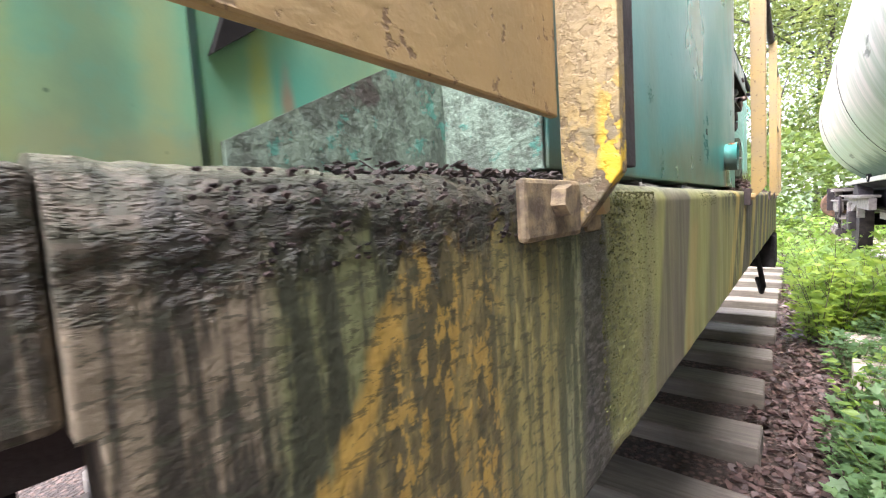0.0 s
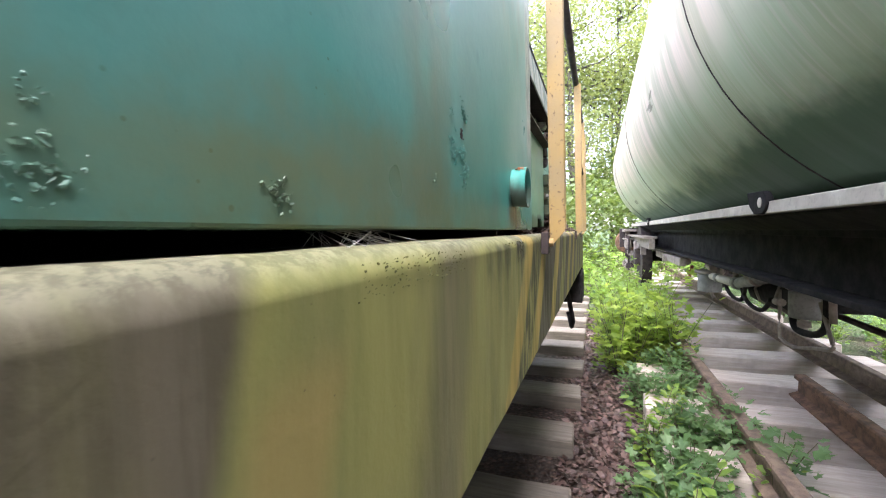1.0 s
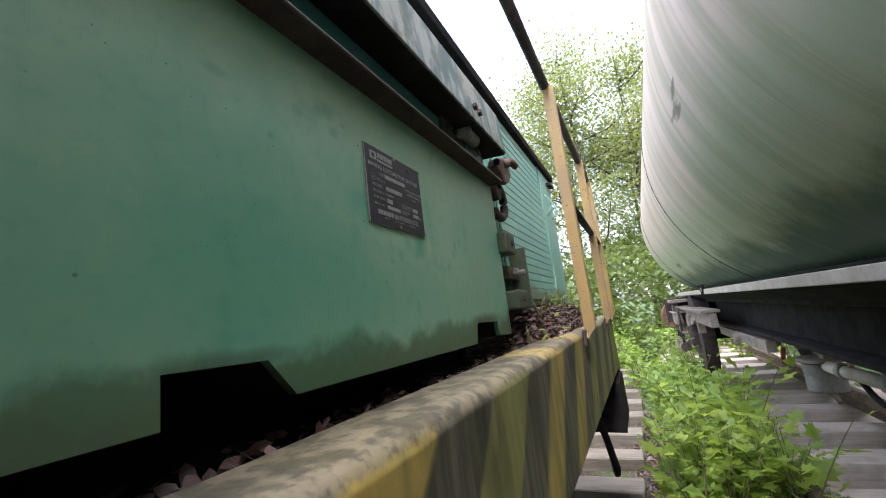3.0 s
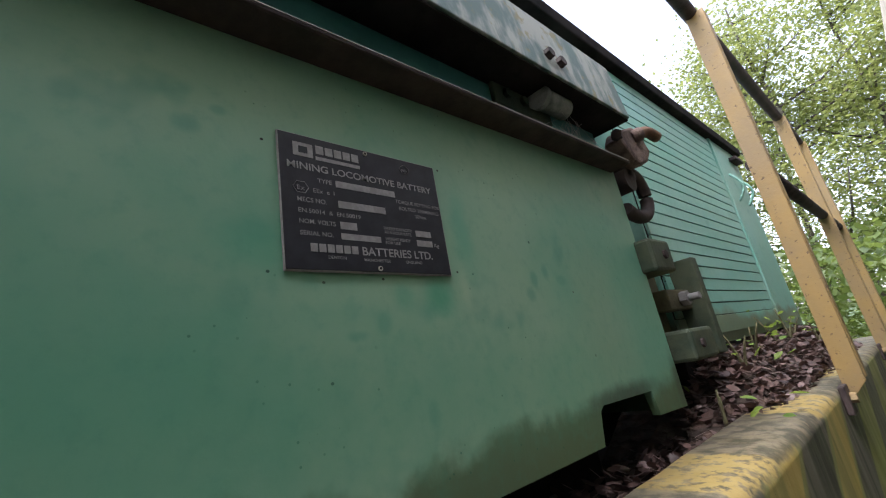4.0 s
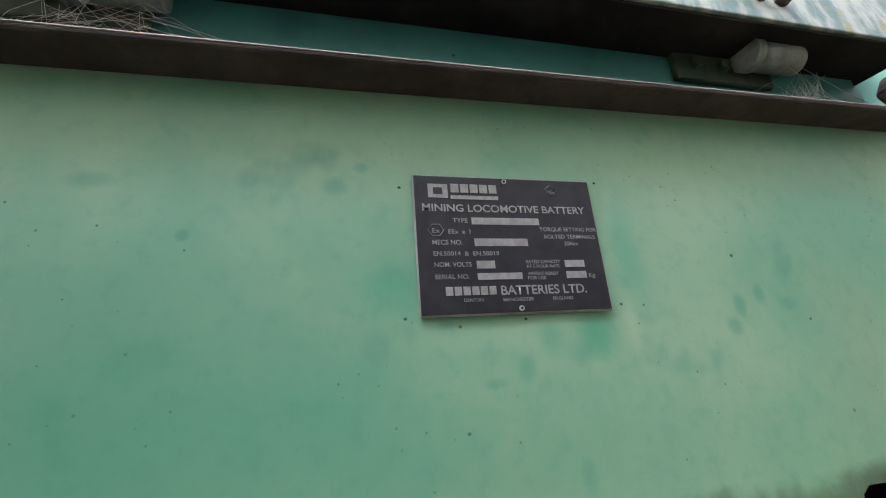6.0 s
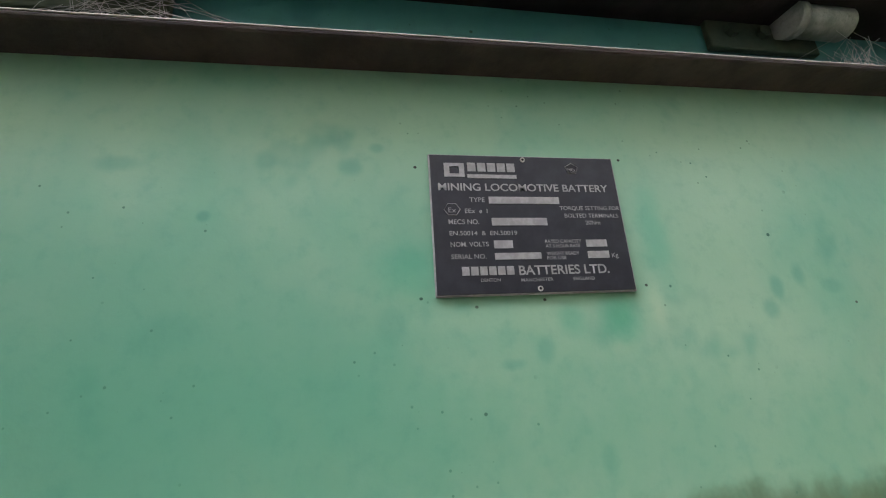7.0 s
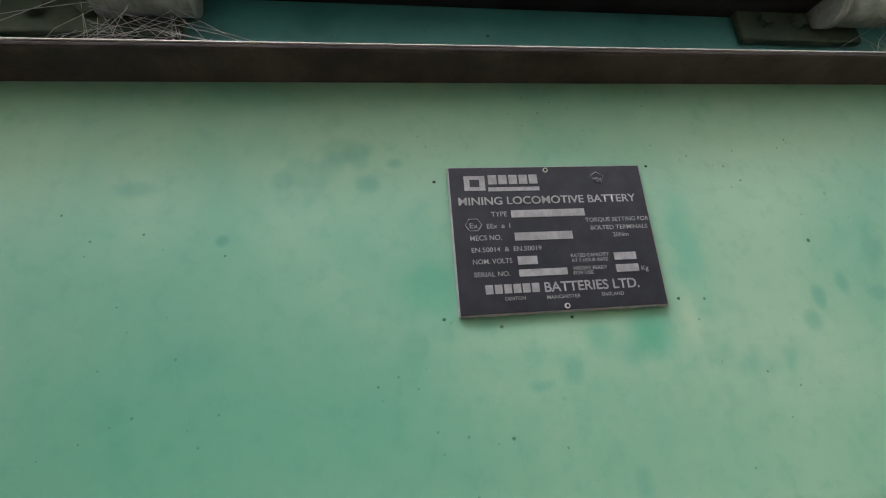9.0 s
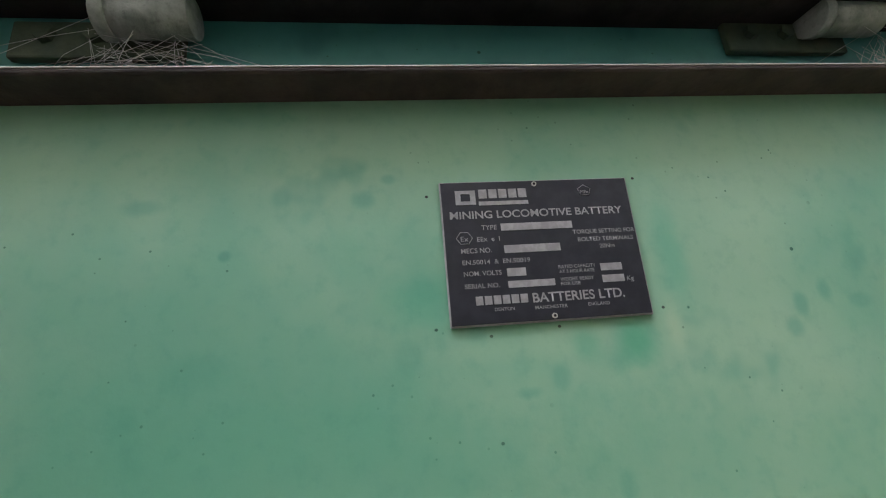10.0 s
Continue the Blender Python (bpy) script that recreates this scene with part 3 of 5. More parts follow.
PLATE_BLACK = PLATE_BLACK.m
PLATE_SILVER = Mat("engraved_plate_silver", 0.5)
PLATE_SILVER.colour(PLATE_SILVER.mix(PLATE_SILVER.span(PLATE_SILVER.noise(150.0, 4), 0.35, 0.7), (0.25, 0.24, 0.235), (0.35, 0.335, 0.33)))
PLATE_SILVER = PLATE_SILVER.m
WEB = Mat("cobweb", 0.7).colour((0.55, 0.52, 0.5)).m


# ---- mesh helpers ----
def finish(bm, smooth=False):
    bm.normal_update()
    for f in bm.faces:
        f.smooth = smooth
    return bm


def link_mesh(name, bm, material, parent=None, label=""):
    me = bpy.data.meshes.new(name)
    bm.to_mesh(me)
    bm.free()
    me.materials.append(material)
    ob = new(name, me)
    if parent is not None:
        ob.parent = parent
    if label:
        ob["label"] = label
    return ob


def part(name, bm, material, parent, label=""):
    return link_mesh(name, bm, material, parent, label)


def thing(name, label, category, group="", at=(0, 0, 0)):
    e = new(name)
    e.empty_display_size = 0.1
    e.location = at
    return tagged(e, label, category, group)


def box(lo, hi, bevel=0.0, segments=2, bm=None):
    bm = bm or bmesh.new()
    made = bmesh.ops.create_cube(bm, size=1.0)["verts"]
    for v in made:
        v.co = Vector([lo[i] + (v.co[i] + 0.5) * (hi[i] - lo[i]) for i in range(3)])
    if bevel:
        edges = list({e for v in made for e in v.link_edges})
        bmesh.ops.bevel(bm, geom=edges, offset=bevel, segments=segments, affect="EDGES", profile=0.5)
    return bm


def prism(outline, axis, a, b, bevel=0.0, bm=None):
    """An outline of 2D points drawn out along an axis from a to b."""
    bm = bm or bmesh.new()
    place = {"x": lambda u, v, w: (w, u, v), "y": lambda u, v, w: (u, w, v), "z": lambda u, v, w: (u, v, w)}[axis]
    first = [bm.verts.new(place(u, v, a)) for u, v in outline]
    last = [bm.verts.new(place(u, v, b)) for u, v in outline]
    n = len(outline)
    faces = [bm.faces.new(first), bm.faces.new(last[::-1])]
    for i in range(n):
        faces.append(bm.faces.new((first[i], last[i], last[(i + 1) % n], first[(i + 1) % n])))
    bmesh.ops.recalc_face_normals(bm, faces=faces)
    if bevel:
        bmesh.ops.bevel(bm, geom=list({e for f in faces for e in f.edges}), offset=bevel, segments=2, affect="EDGES", profile=0.5)
    return bm


def tube(points, radius, sides=8, bm=None, taper=1.0, closed_ends=True):
    """A round bar along a polyline."""
    bm = bm or bmesh.new()
    pts = [Vector(p) for p in points]
    rings = []
    for i, p in enumerate(pts):
        d = (pts[min(i + 1, len(pts) - 1)] - pts[max(i - 1, 0)]).normalized()
        q = d.to_track_quat("Z", "Y")
        r = radius * (1 + (taper - 1) * i / max(1, len(pts) - 1))
        rings.append([bm.verts.new(p + q @ Vector((math.cos(a) * r, math.sin(a) * r, 0))) for a in [2 * math.pi * j / sides for j in range(sides)]])
    for a, b in zip(rings, rings[1:]):
        for j in range(sides):
            f = bm.faces.new((a[j], a[(j + 1) % sides], b[(j + 1) % sides], b[j]))
            f.smooth = True
    if closed_ends:
        bm.faces.new(rings[0][::-1])
        bm.faces.new(rings[-1])
    return bm


def smooth_path(pts, steps=5):
    """Catmull-Rom curve through the points."""
    p = [Vector(q) for q in pts]
    p = [p[0] * 2 - p[1]] + p + [p[-1] * 2 - p[-2]]
    out = []
    for a, b, c, d in zip(p, p[1:], p[2:], p[3:]):
        for i in range(steps):
            u = i / steps
            out.append(0.5 * ((2 * b) + (c - a) * u + (2 * a - 5 * b + 4 * c - d) * u * u + (3 * b - a - 3 * c + d) * u ** 3))
    return out + [p[-2]]


def hexbolt(centre, axis, size, depth, bm=None):
    """A hexagonal head whose face looks along axis."""
    bm = bm or bmesh.new()
    q = Vector(axis).to_track_quat("Z", "Y")
    lo = [bm.verts.new(Vector(centre) + q @ Vector((math.cos(a) * size, math.sin(a) * size, 0))) for a in [math.pi / 3 * i + 0.3 for i in range(6)]]
    hi = [bm.verts.new(Vector(centre) + q @ Vector((math.cos(a) * size * 0.96, math.sin(a) * size * 0.96, depth))) for a in [math.pi / 3 * i + 0.3 for i in range(6)]]
    bm.faces.new(hi)
    bm.faces.new(lo[::-1])
    for i in range(6):
        bm.faces.new((lo[i], lo[(i + 1) % 6], hi[(i + 1) % 6], hi[i]))
    return bm


def rough_up(bm, amount, scale, along=None):
    for v in bm.verts:
        n = noise.noise_vector(v.co * scale)
        v.co += n * amount if along is None else Vector(along) * n.x * amount


def from_arrays(name, verts, faces, material, parent=None, label=""):
    me = bpy.data.meshes.new(name)
    me.from_pydata(verts, [], faces)
    me.materials.append(material)
    ob = new(name, me)
    if parent is not None:
        ob.parent = parent
    if label:
        ob["label"] = label
    return ob


LOBED = ((0, 0), (0.06, 0.40), (0.32, 0.20), (0.66, 0.48), (0.68, 0.16), (1.05, 0), (0.68, -0.16), (0.66, -0.48), (0.32, -0.20), (0.06, -0.40))


def leaf_blades(rng, spots, size, spread, droop=0.3, lobed=False):
    """Pointed leaves folded along the middle, one for each spot (place, heading)."""
    verts, faces = [], []
    for (px, py, pz), heading in spots:
        s = size * rng.uniform(0.6, 1.25)
        tilt = rng.uniform(-spread, spread)
        m = Matrix.Translation((px, py, pz)) @ Matrix.Rotation(heading, 4, "Z") @ Matrix.Rotation(-droop + tilt, 4, "Y") @ Matrix.Rotation(rng.uniform(-0.7, 0.7), 4, "X")
        k = len(verts)
        if lobed:
            verts += [tuple(m @ Vector((u * s, v * s, (0.10 * abs(v) - 0.08 * u * u) * s))) for u, v in LOBED]
            verts.append(tuple(m @ Vector((0.42 * s, 0, -0.02 * s))))
            faces += [(k + i, k + 10, k + (i + 1) % 10) for i in range(10)]
            continue
        for u, v, w in ((0, 0, 0), (0.35, 0.32, 0.05), (0.75, 0.22, 0.03), (1.05, 0, -0.06), (0.75, -0.22, 0.03), (0.35, -0.32, 0.05), (0.45, 0, -0.03)):
            verts.append(tuple(m @ Vector((u * s, v * s, w * s))))
        faces += [(k, k + 6, k + 1), (k + 1, k + 6, k + 2), (k + 2, k + 6, k + 3), (k + 3, k + 6, k + 4), (k + 4, k + 6, k + 5), (k + 5, k + 6, k)]
    return verts, faces


# ---- ground ----
def ground_height(x, y):
    rise = 0.09 * min(1.0, max(0.0, (x - 0.35) / 0.7))
    if 1.02 < x < 2.35:
        rise -= 0.14 * min(1.0, (x - 1.02) / 0.15, (2.35 - x) / 0.15)
    return 0.05 + rise + 0.025 * noise.noise(Vector((x * 1.7, y * 1.7, 0))) + 0.05 * noise.noise(Vector((x * 0.3, y * 0.3, 5)))


def build_ground():
    xs = sorted({round(v, 3) for v in list(np.linspace(-2.8, 3.6, 65)) + [-400, -150, -60, -25, -12, -6, 6, 10, 16, 25, 60, 150, 400]})
    ys = sorted({round(v, 3) for v in list(np.linspace(-3, 10, 105)) + [-400, -150, -60, -25, -12, -6, 13, 18, 25, 40, 80, 200, 500]})
    verts = [(x, y, ground_height(x, y)) for y in ys for x in xs]
    n = len(xs)
    faces = [(j * n + i, j * n + i + 1, (j + 1) * n + i + 1, (j + 1) * n + i) for j in range(len(ys) - 1) for i in range(n - 1)]
    ob = from_arrays("ground", verts, faces, SOIL)
    for p in ob.data.polygons:
        p.use_smooth = True
    tagged(ob, "dark leafy woodland soil between two old railway tracks", "ground", kind="structure")


build_ground()


def sleeper_mesh(name, length, width, depth, seed):
    rng = random.Random(seed)
    bm = box((-length / 2, -width / 2, -depth), (length / 2, width / 2, 0), 0.008, 1)
    bmesh.ops.subdivide_edges(bm, edges=[e for e in bm.edges if e.calc_length() > 0.5], cuts=8)
    for v in bm.verts:
        v.co += noise.noise_vector(v.co * 3 + Vector((seed, 0, 0))) * 0.012
    me = bpy.data.meshes.new(name)
    bm.to_mesh(me)
    bm.free()
    return me


def build_tracks():
    rng = random.Random(4)
    for i in range(-9, 24):
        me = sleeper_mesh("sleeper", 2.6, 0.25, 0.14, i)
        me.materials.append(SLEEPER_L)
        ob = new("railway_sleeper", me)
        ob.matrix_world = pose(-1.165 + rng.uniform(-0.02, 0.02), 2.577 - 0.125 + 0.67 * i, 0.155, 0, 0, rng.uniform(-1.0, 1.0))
        tagged(ob, "weathered timber railway sleeper, colour darkened for the shade under the locomotive", "sleeper", "sleepers of the locomotive track")
    for i in range(-11, 19):
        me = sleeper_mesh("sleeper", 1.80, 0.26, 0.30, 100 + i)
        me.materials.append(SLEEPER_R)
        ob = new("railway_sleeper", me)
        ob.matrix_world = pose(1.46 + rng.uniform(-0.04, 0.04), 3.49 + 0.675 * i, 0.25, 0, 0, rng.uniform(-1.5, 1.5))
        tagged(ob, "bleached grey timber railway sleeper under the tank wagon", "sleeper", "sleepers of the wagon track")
    profile = [(-0.06, 0), (0.06, 0), (0.06, 0.012), (0.012, 0.03), (0.010, 0.10), (0.032, 0.112), (0.032, 0.135), (0.024, 0.142), (-0.024, 0.142), (-0.032, 0.135), (-0.032, 0.112), (-0.010, 0.10), (-0.012, 0.03), (-0.06, 0.012)]
    for x, z, a, b, lab in ((0.94, 0.252, -4.5, 16.5, "rusty steel rail under the tank wagon"), (1.93, 0.252, -4.5, 16.5, "rusty steel rail under the tank wagon"),
                            (-0.45, 0.157, -4.5, 17.5, "rusty steel rail under the locomotive"), (-1.885, 0.157, -4.5, 17.5, "rusty steel rail under the locomotive")):
        bm = prism([(x + u, z + v) for u, v in profile], "y", a, b)
        tagged(link_mesh("rail", bm, RAIL_STEEL), lab, "rail", "track rails")
    bm = prism([(1.48 + u, 0.252 + v) for u, v in profile], "y", 2.1, 3.85)
    tagged(link_mesh("loose_rail", bm, RUST), "short loose rusty rail lying on the sleepers", "rail")


build_tracks()

# ---- locomotive frame ----
LOCO_C = -1.17


def build_frame():
    loco = thing("locomotive_frame", "long steel frame with faded hazard stripes and green algae", "locomotive frame")
    # outer channel: deep web, rounded top flange
    outline_top = [(0.050, 1.322), (0.050, 1.333), (0.122, 1.3345), (0.132, 1.333), (0.140, 1.328), (0.145, 1.318)]
    bm = bmesh.new()
    cuts = [0.0180 + 0.0018 * i for i in range(264)]
    cuts += [cuts[-1] + 0.0045 * i for i in range(1, 32)]
    cuts += [cuts[-1] + 0.02 * i for i in range(1, 206)]
    rows = []
    for y in cuts:
        low = 1.271 if y < 0.0225 else 1.108 - 0.018 * y
        ring = list(outline_top) + [(0.145, 1.3145 - 0.0016 * i) for i in range(28)] + [(0.145, 1.270 - i * (1.270 - low) / 60) for i in range(61)] + [(0.123, low), (0.123, 1.30)]
        row = []
        for x, z in ring:
            w = noise.noise(Vector((y * 9, z * 5, 2.0)))
            near = max(0.0, min(1.0, (0.62 - y) / 0.25))
            crust = noise.noise(Vector((y * 42, z * 85, 1.0))) + 0.5 * noise.noise(Vector((y * 110, z * 190, 4.0))) + 0.3 * noise.noise(Vector((y * 260, z * 380, 6.0)))
            crust = 1.8 * max(-0.25, min(0.35, crust * 2.2 - 0.1)) + 0.5 * crust
            thick = near * (0.12 + 0.88 * max(0.0, min(1.0, (z - 1.296) / 0.02)) * max(0.0, min(1.0, (0.32 - y) / 0.08)))
            thick = max(thick, 0.55 * max(0.0, min(1.0, (y - 0.31) / 0.02, (0.50 - y) / 0.10)))
            dx = 0.0012 * w + (0.0014 * crust * thick if x > 0.13 else 0.0)
            dz = 0.0012 * noise.noise(Vector((y * 22, x * 30, 7.0))) + 0.0012 * near * noise.noise(Vector((y * 140, x * 90, 2.0))) if z > 1.3 else 0.0
            dz += 0.0045 * max(0.0, 1.0 - abs(y - 0.36) / 0.09) if z > 1.32 and x < 0.143 else 0.0
            row.append(bm.verts.new((x + dx, y, z + dz)))
        rows.append(row)
    n = len(rows[0])
    for a, b in zip(rows, rows[1:]):
        for i in range(n):
            f = bm.faces.new((a[i], a[(i + 1) % n], b[(i + 1) % n], b[i]))
            f.smooth = True
    bm.faces.new(rows[0])
    bm.faces.new(rows[-1][::-1])
    bmesh.ops.recalc_face_normals(bm, faces=list(bm.faces))
    part("side_beam", bm, FRAME, loco)
    bm = box((-2.48, 0.02, 1.10), (-2.46, 4.74, 1.335), 0.004)
    part("side_beam", bm, FRAME, loco)
    part("deck_plate", box((-2.45, -1.2, 1.255), (0.120, 4.73, 1.27)), RUST_DARK, loco, "dark rusty deck plate")
    part("end_plate", box((-2.45, 4.745, 0.98), (0.142, 4.765, 1.33), 0.003), FRAME, loco)
    for y in (0.5, 1.7, 2.9, 4.1):
        part("cross_member", box((-2.44, y, 1.12), (0.118, y + 0.06, 1.253)), DARK_STEEL, loco)
    # box hanging under the far end of the beam
    bm = prism([(-0.6, 0.75), (0.150, 0.73), (0.150, 0.98), (0.06, 1.02), (-0.6, 1.02)], "y", 4.28, 4.74, 0.004)
    part("hanging_box", bm, DARK_STEEL, loco, "black steel box hung under the frame")
    bm = tube([(0.02, 4.05, 1.0), (0.05, 4.1, 0.8), (0.08, 4.15, 0.6), (0.06, 4.3, 0.52), (0.02, 4.5, 0.6)], 0.018)
    part("brake_hose", bm, DARK_STEEL, loco, "black rubber hose")
    # near end: rough end of the beam and its bracket
    part("near_beam_end", box((-0.3, -1.2, 1.272), (0.141, 0.0177, 1.331), 0.003), FRAME, loco, "brown flaked rust on the beam end")
    part("near_lower_rib", box((-0.2, -0.9, 1.06), (0.06, 0.012, 1.253), 0.006), DARK_STEEL, loco)
    # wheels under the frame
    for y in (0.6, 3.2):
        for x in (-0.45, -1.885):
            bm = bmesh.new()
            bmesh.ops.create_cone(bm, cap_ends=True, segments=40, radius1=0.42, radius2=0.41, depth=0.13, matrix=pose(x, y, 0.72, 0, 90, 0))
            part("wheel", bm, DARK_STEEL, loco)
        part("axle", tube([(-1.9, y, 0.72), (-0.4, y, 0.72)], 0.07, 12), DARK_STEEL, loco)
        part("axle_box", box((-0.34, y - 0.15, 0.6), (-0.12, y + 0.15, 1.28), 0.02), DARK_STEEL, loco)
    return loco



def paint_chips(loco):
    """Lifted flakes of paint and rust scale on the near end of the beam."""
    def flakes(seed, count, place, lo, hi, out):
        rng = random.Random(seed)
        verts, faces = [], []
        for _ in range(count):
            x, y, z = place(rng)
            w = rng.uniform(lo, hi)
            m = Matrix.Translation((x, y, z)) @ Euler((rng.gauss(0, 0.5), rng.gauss(0.35, 0.4), rng.gauss(0, 0.35))).to_matrix().to_4x4()
            k = len(verts)
            rim = [(w * rng.uniform(0.7, 1.5) * math.cos(a), w * rng.uniform(0.45, 0.9) * math.sin(a)) for a in [math.pi * i / 3 for i in range(6)]]
            for d, f in ((-0.5, 1.0), (0.5, 0.8)):
                verts += [tuple(m @ Vector((d * out * w, u * f, v * f))) for u, v in rim]
            faces.append(tuple(range(k + 11, k + 5, -1)))
            faces += [(k + i, k + (i + 1) % 6, k + 6 + (i + 1) % 6, k + 6 + i) for i in range(6)]
        return verts, faces

    def on_face(r):
        y = 0.335 + 0.17 * r.random() ** 1.9
        z = 1.325 - 0.19 * r.random() ** (1.0 + 3.0 * max(0.0, y - 0.36) / 0.1)
        return 0.1452, y, z

    v, f = flakes(31, 1700, on_face, 0.0004, 0.0014, 0.5)
    from_arrays("flaked_paint", v, f, CHIP, loco, "small lifted flakes of olive paint")["kind"] = "stuff"

    def on_crown(r):
        y = 0.045 + 0.20 * r.random()
        return 0.1455, y, 1.331 - 0.032 * r.random() ** 1.4

    v, f = flakes(32, 330, on_crown, 0.0004, 0.0021, 0.35)
    from_arrays("rust_scale", v, f, SCALE, loco, "dark purple-brown rust scale")["kind"] = "stuff"

    def on_drip(r):
        return 0.1452, r.uniform(1.18, 1.34), 1.325 - 0.035 * r.random() ** 1.5

    v, f = flakes(33, 90, on_drip, 0.0004, 0.0012, 0.6)
    from_arrays("flaked_paint", v, f, CHIP, loco, "small lifted flakes of olive paint")["kind"] = "stuff"

    def on_olive(r):
        return 0.1452, r.uniform(0.79, 0.99), 1.326 - 0.022 * r.random() ** 1.2

    v, f = flakes(34, 170, on_olive, 0.0004, 0.0012, 0.5)
    from_arrays("flaked_paint", v, f, CHIP, loco, "small lifted flakes of olive paint")["kind"] = "stuff"


paint_chips(build_frame())


def build_box_a():
    t = thing("equipment_box", "large teal steel box with blistered paint and a vent pipe", "equipment box")
    bm = box((-1.2, 0.305, 1.3450), (0.1195, 1.628, 2.05), 0.0025, 2)
    part("body", finish(bm), TEAL_A, t)
    # vent pipe
    bm = bmesh.new()
    y0, z0, r, x0, x1 = 1.391, 1.424, 0.038, 0.118, 0.147
    rings = []
    for x, rad in ((x0, r - 0.0035), (x1, r), (x1, r - 0.0025), (x0 - 0.02, r - 0.006)):
        rings.append([bm.verts.new((x, y0 + math.cos(a) * rad, z0 + math.sin(a) * rad)) for a in [2 * math.pi * i / 40 for i in range(40)]])
    for a, b in zip(rings, rings[1:]):
        for i in range(40):
            bm.faces.new((a[i], a[(i + 1) % 40], b[(i + 1) % 40], b[i])).smooth = True
    bmesh.ops.recalc_face_normals(bm, faces=list(bm.faces))
    pipe = part("vent_pipe", bm, PIPE_PAINT, t, "short teal vent pipe with a rusty rim")
    bm = bmesh.new()
    bmesh.ops.create_circle(bm, cap_ends=True, segments=32, radius=r - 0.0045, matrix=pose(0.1235, y0, z0, 0, 90, 0))
    part("dark_bore", bm, DARK_STEEL, pipe, "dark bore of the vent")
    part("stud", hexbolt((0.1228, y0, z0), (1, 0, 0), 0.005, 0.012), GREY_STEEL, pipe)
    # flaked patch of orange rust lying on the curve of the pipe
    rng = random.Random(6)
    bm = bmesh.new()
    for _ in range(26):
        a = 1.5 * math.pi / 2 * 0.86 + rng.gauss(0, 0.09)
        c = Vector((0.1375 + rng.gauss(0, 0.0035), y0 + math.cos(a) * (r - 0.0006), z0 + math.sin(a) * (r - 0.0006)))
        m = Matrix.Translation(c) @ Euler((a - math.pi / 2 + rng.gauss(0, 0.15), rng.gauss(0, 0.15), rng.uniform(0, 6.28))).to_matrix().to_4x4()
        bmesh.ops.create_icosphere(bm, subdivisions=1, radius=1.0, matrix=m @ Matrix.Diagonal((rng.uniform(0.0014, 0.0030), rng.uniform(0.0014, 0.0030), 0.0008, 1)))
    part("rust_patch", bm, ORANGE_RUST, pipe, "orange rust patch")["kind"] = "stuff"
    # added dark block: stops daylight from the far side showing under the box
    part("gap_light_block", box((-1.1, 0.34, 1.268), (-0.03, 1.57, 1.356)), DARK_STEEL, t)
    # paint blisters: clusters of small lifted flakes
    rng = random.Random(12)
    clusters = ((1.032, 1.473, 16, 0.004), (1.077, 1.486, 40, 0.006), (1.084, 1.478, 16, 0.004), (1.021, 1.445, 8, 0.002), (1.033, 1.441, 30, 0.005), (1.037, 1.428, 30, 0.004), (1.041, 1.421, 14, 0.003),
                (1.043, 1.458, 6, 0.002), (1.049, 1.438, 12, 0.004), (1.061, 1.436, 22, 0.004), (1.070, 1.430, 26, 0.004), (1.073, 1.439, 10, 0.004), (1.077, 1.413, 70, 0.007), (1.073, 1.401, 20, 0.006), (1.086, 1.417, 18, 0.004),
                (0.665, 1.385, 10, 0.003), (0.665, 1.361, 60, 0.007), (0.760, 1.363, 40, 0.005), (0.606, 1.451, 60, 0.009), (0.429, 1.375, 14, 0.008), (0.977, 1.393, 10, 0.004), (1.139, 1.484, 3, 0.001))
    for cy, cz, n, sp in clusters:
        bm = bmesh.new()
        for _ in range(n):
            rad = rng.uniform(0.0005, 0.0015) * (0.75 if cy < 0.7 else 1.0)
            m = Matrix.Translation((0.1202, cy + rng.gauss(0, sp), cz + rng.gauss(0, sp * 0.8))) @ Euler((rng.uniform(-1, 1), rng.uniform(-0.3, 0.3), rng.uniform(-0.4, 0.4))).to_matrix().to_4x4()
            made = bmesh.ops.create_icosphere(bm, subdivisions=1, radius=rad, matrix=m @ Matrix.Diagonal((0.26, rng.uniform(0.8, 2.2), rng.uniform(0.5, 1.4), 1)))
            for v in made["verts"]:
                v.co += noise.noise_vector(v.co * 1100) * rad * 0.7
        ob = part("paint_blister", finish(bm), TEAL_A, t, "blistered flaking teal paint")
        ob["kind"] = "stuff"
    # bare dark spot where the paint has come away
    bm = bmesh.new()
    for _ in range(14):
        m = Matrix.Translation((0.1200, 1.066 + rng.gauss(0, 0.0022), 1.457 + rng.gauss(0, 0.0035)))
        bmesh.ops.create_icosphere(bm, subdivisions=1, radius=1.0, matrix=m @ Matrix.Diagonal((0.0012, rng.uniform(0.001, 0.0026), rng.uniform(0.001, 0.0022), 1)))
    part("bare_spot", bm, RUST_DARK, t, "dark bare rusty spot")["kind"] = "stuff"
    return t


build_box_a()


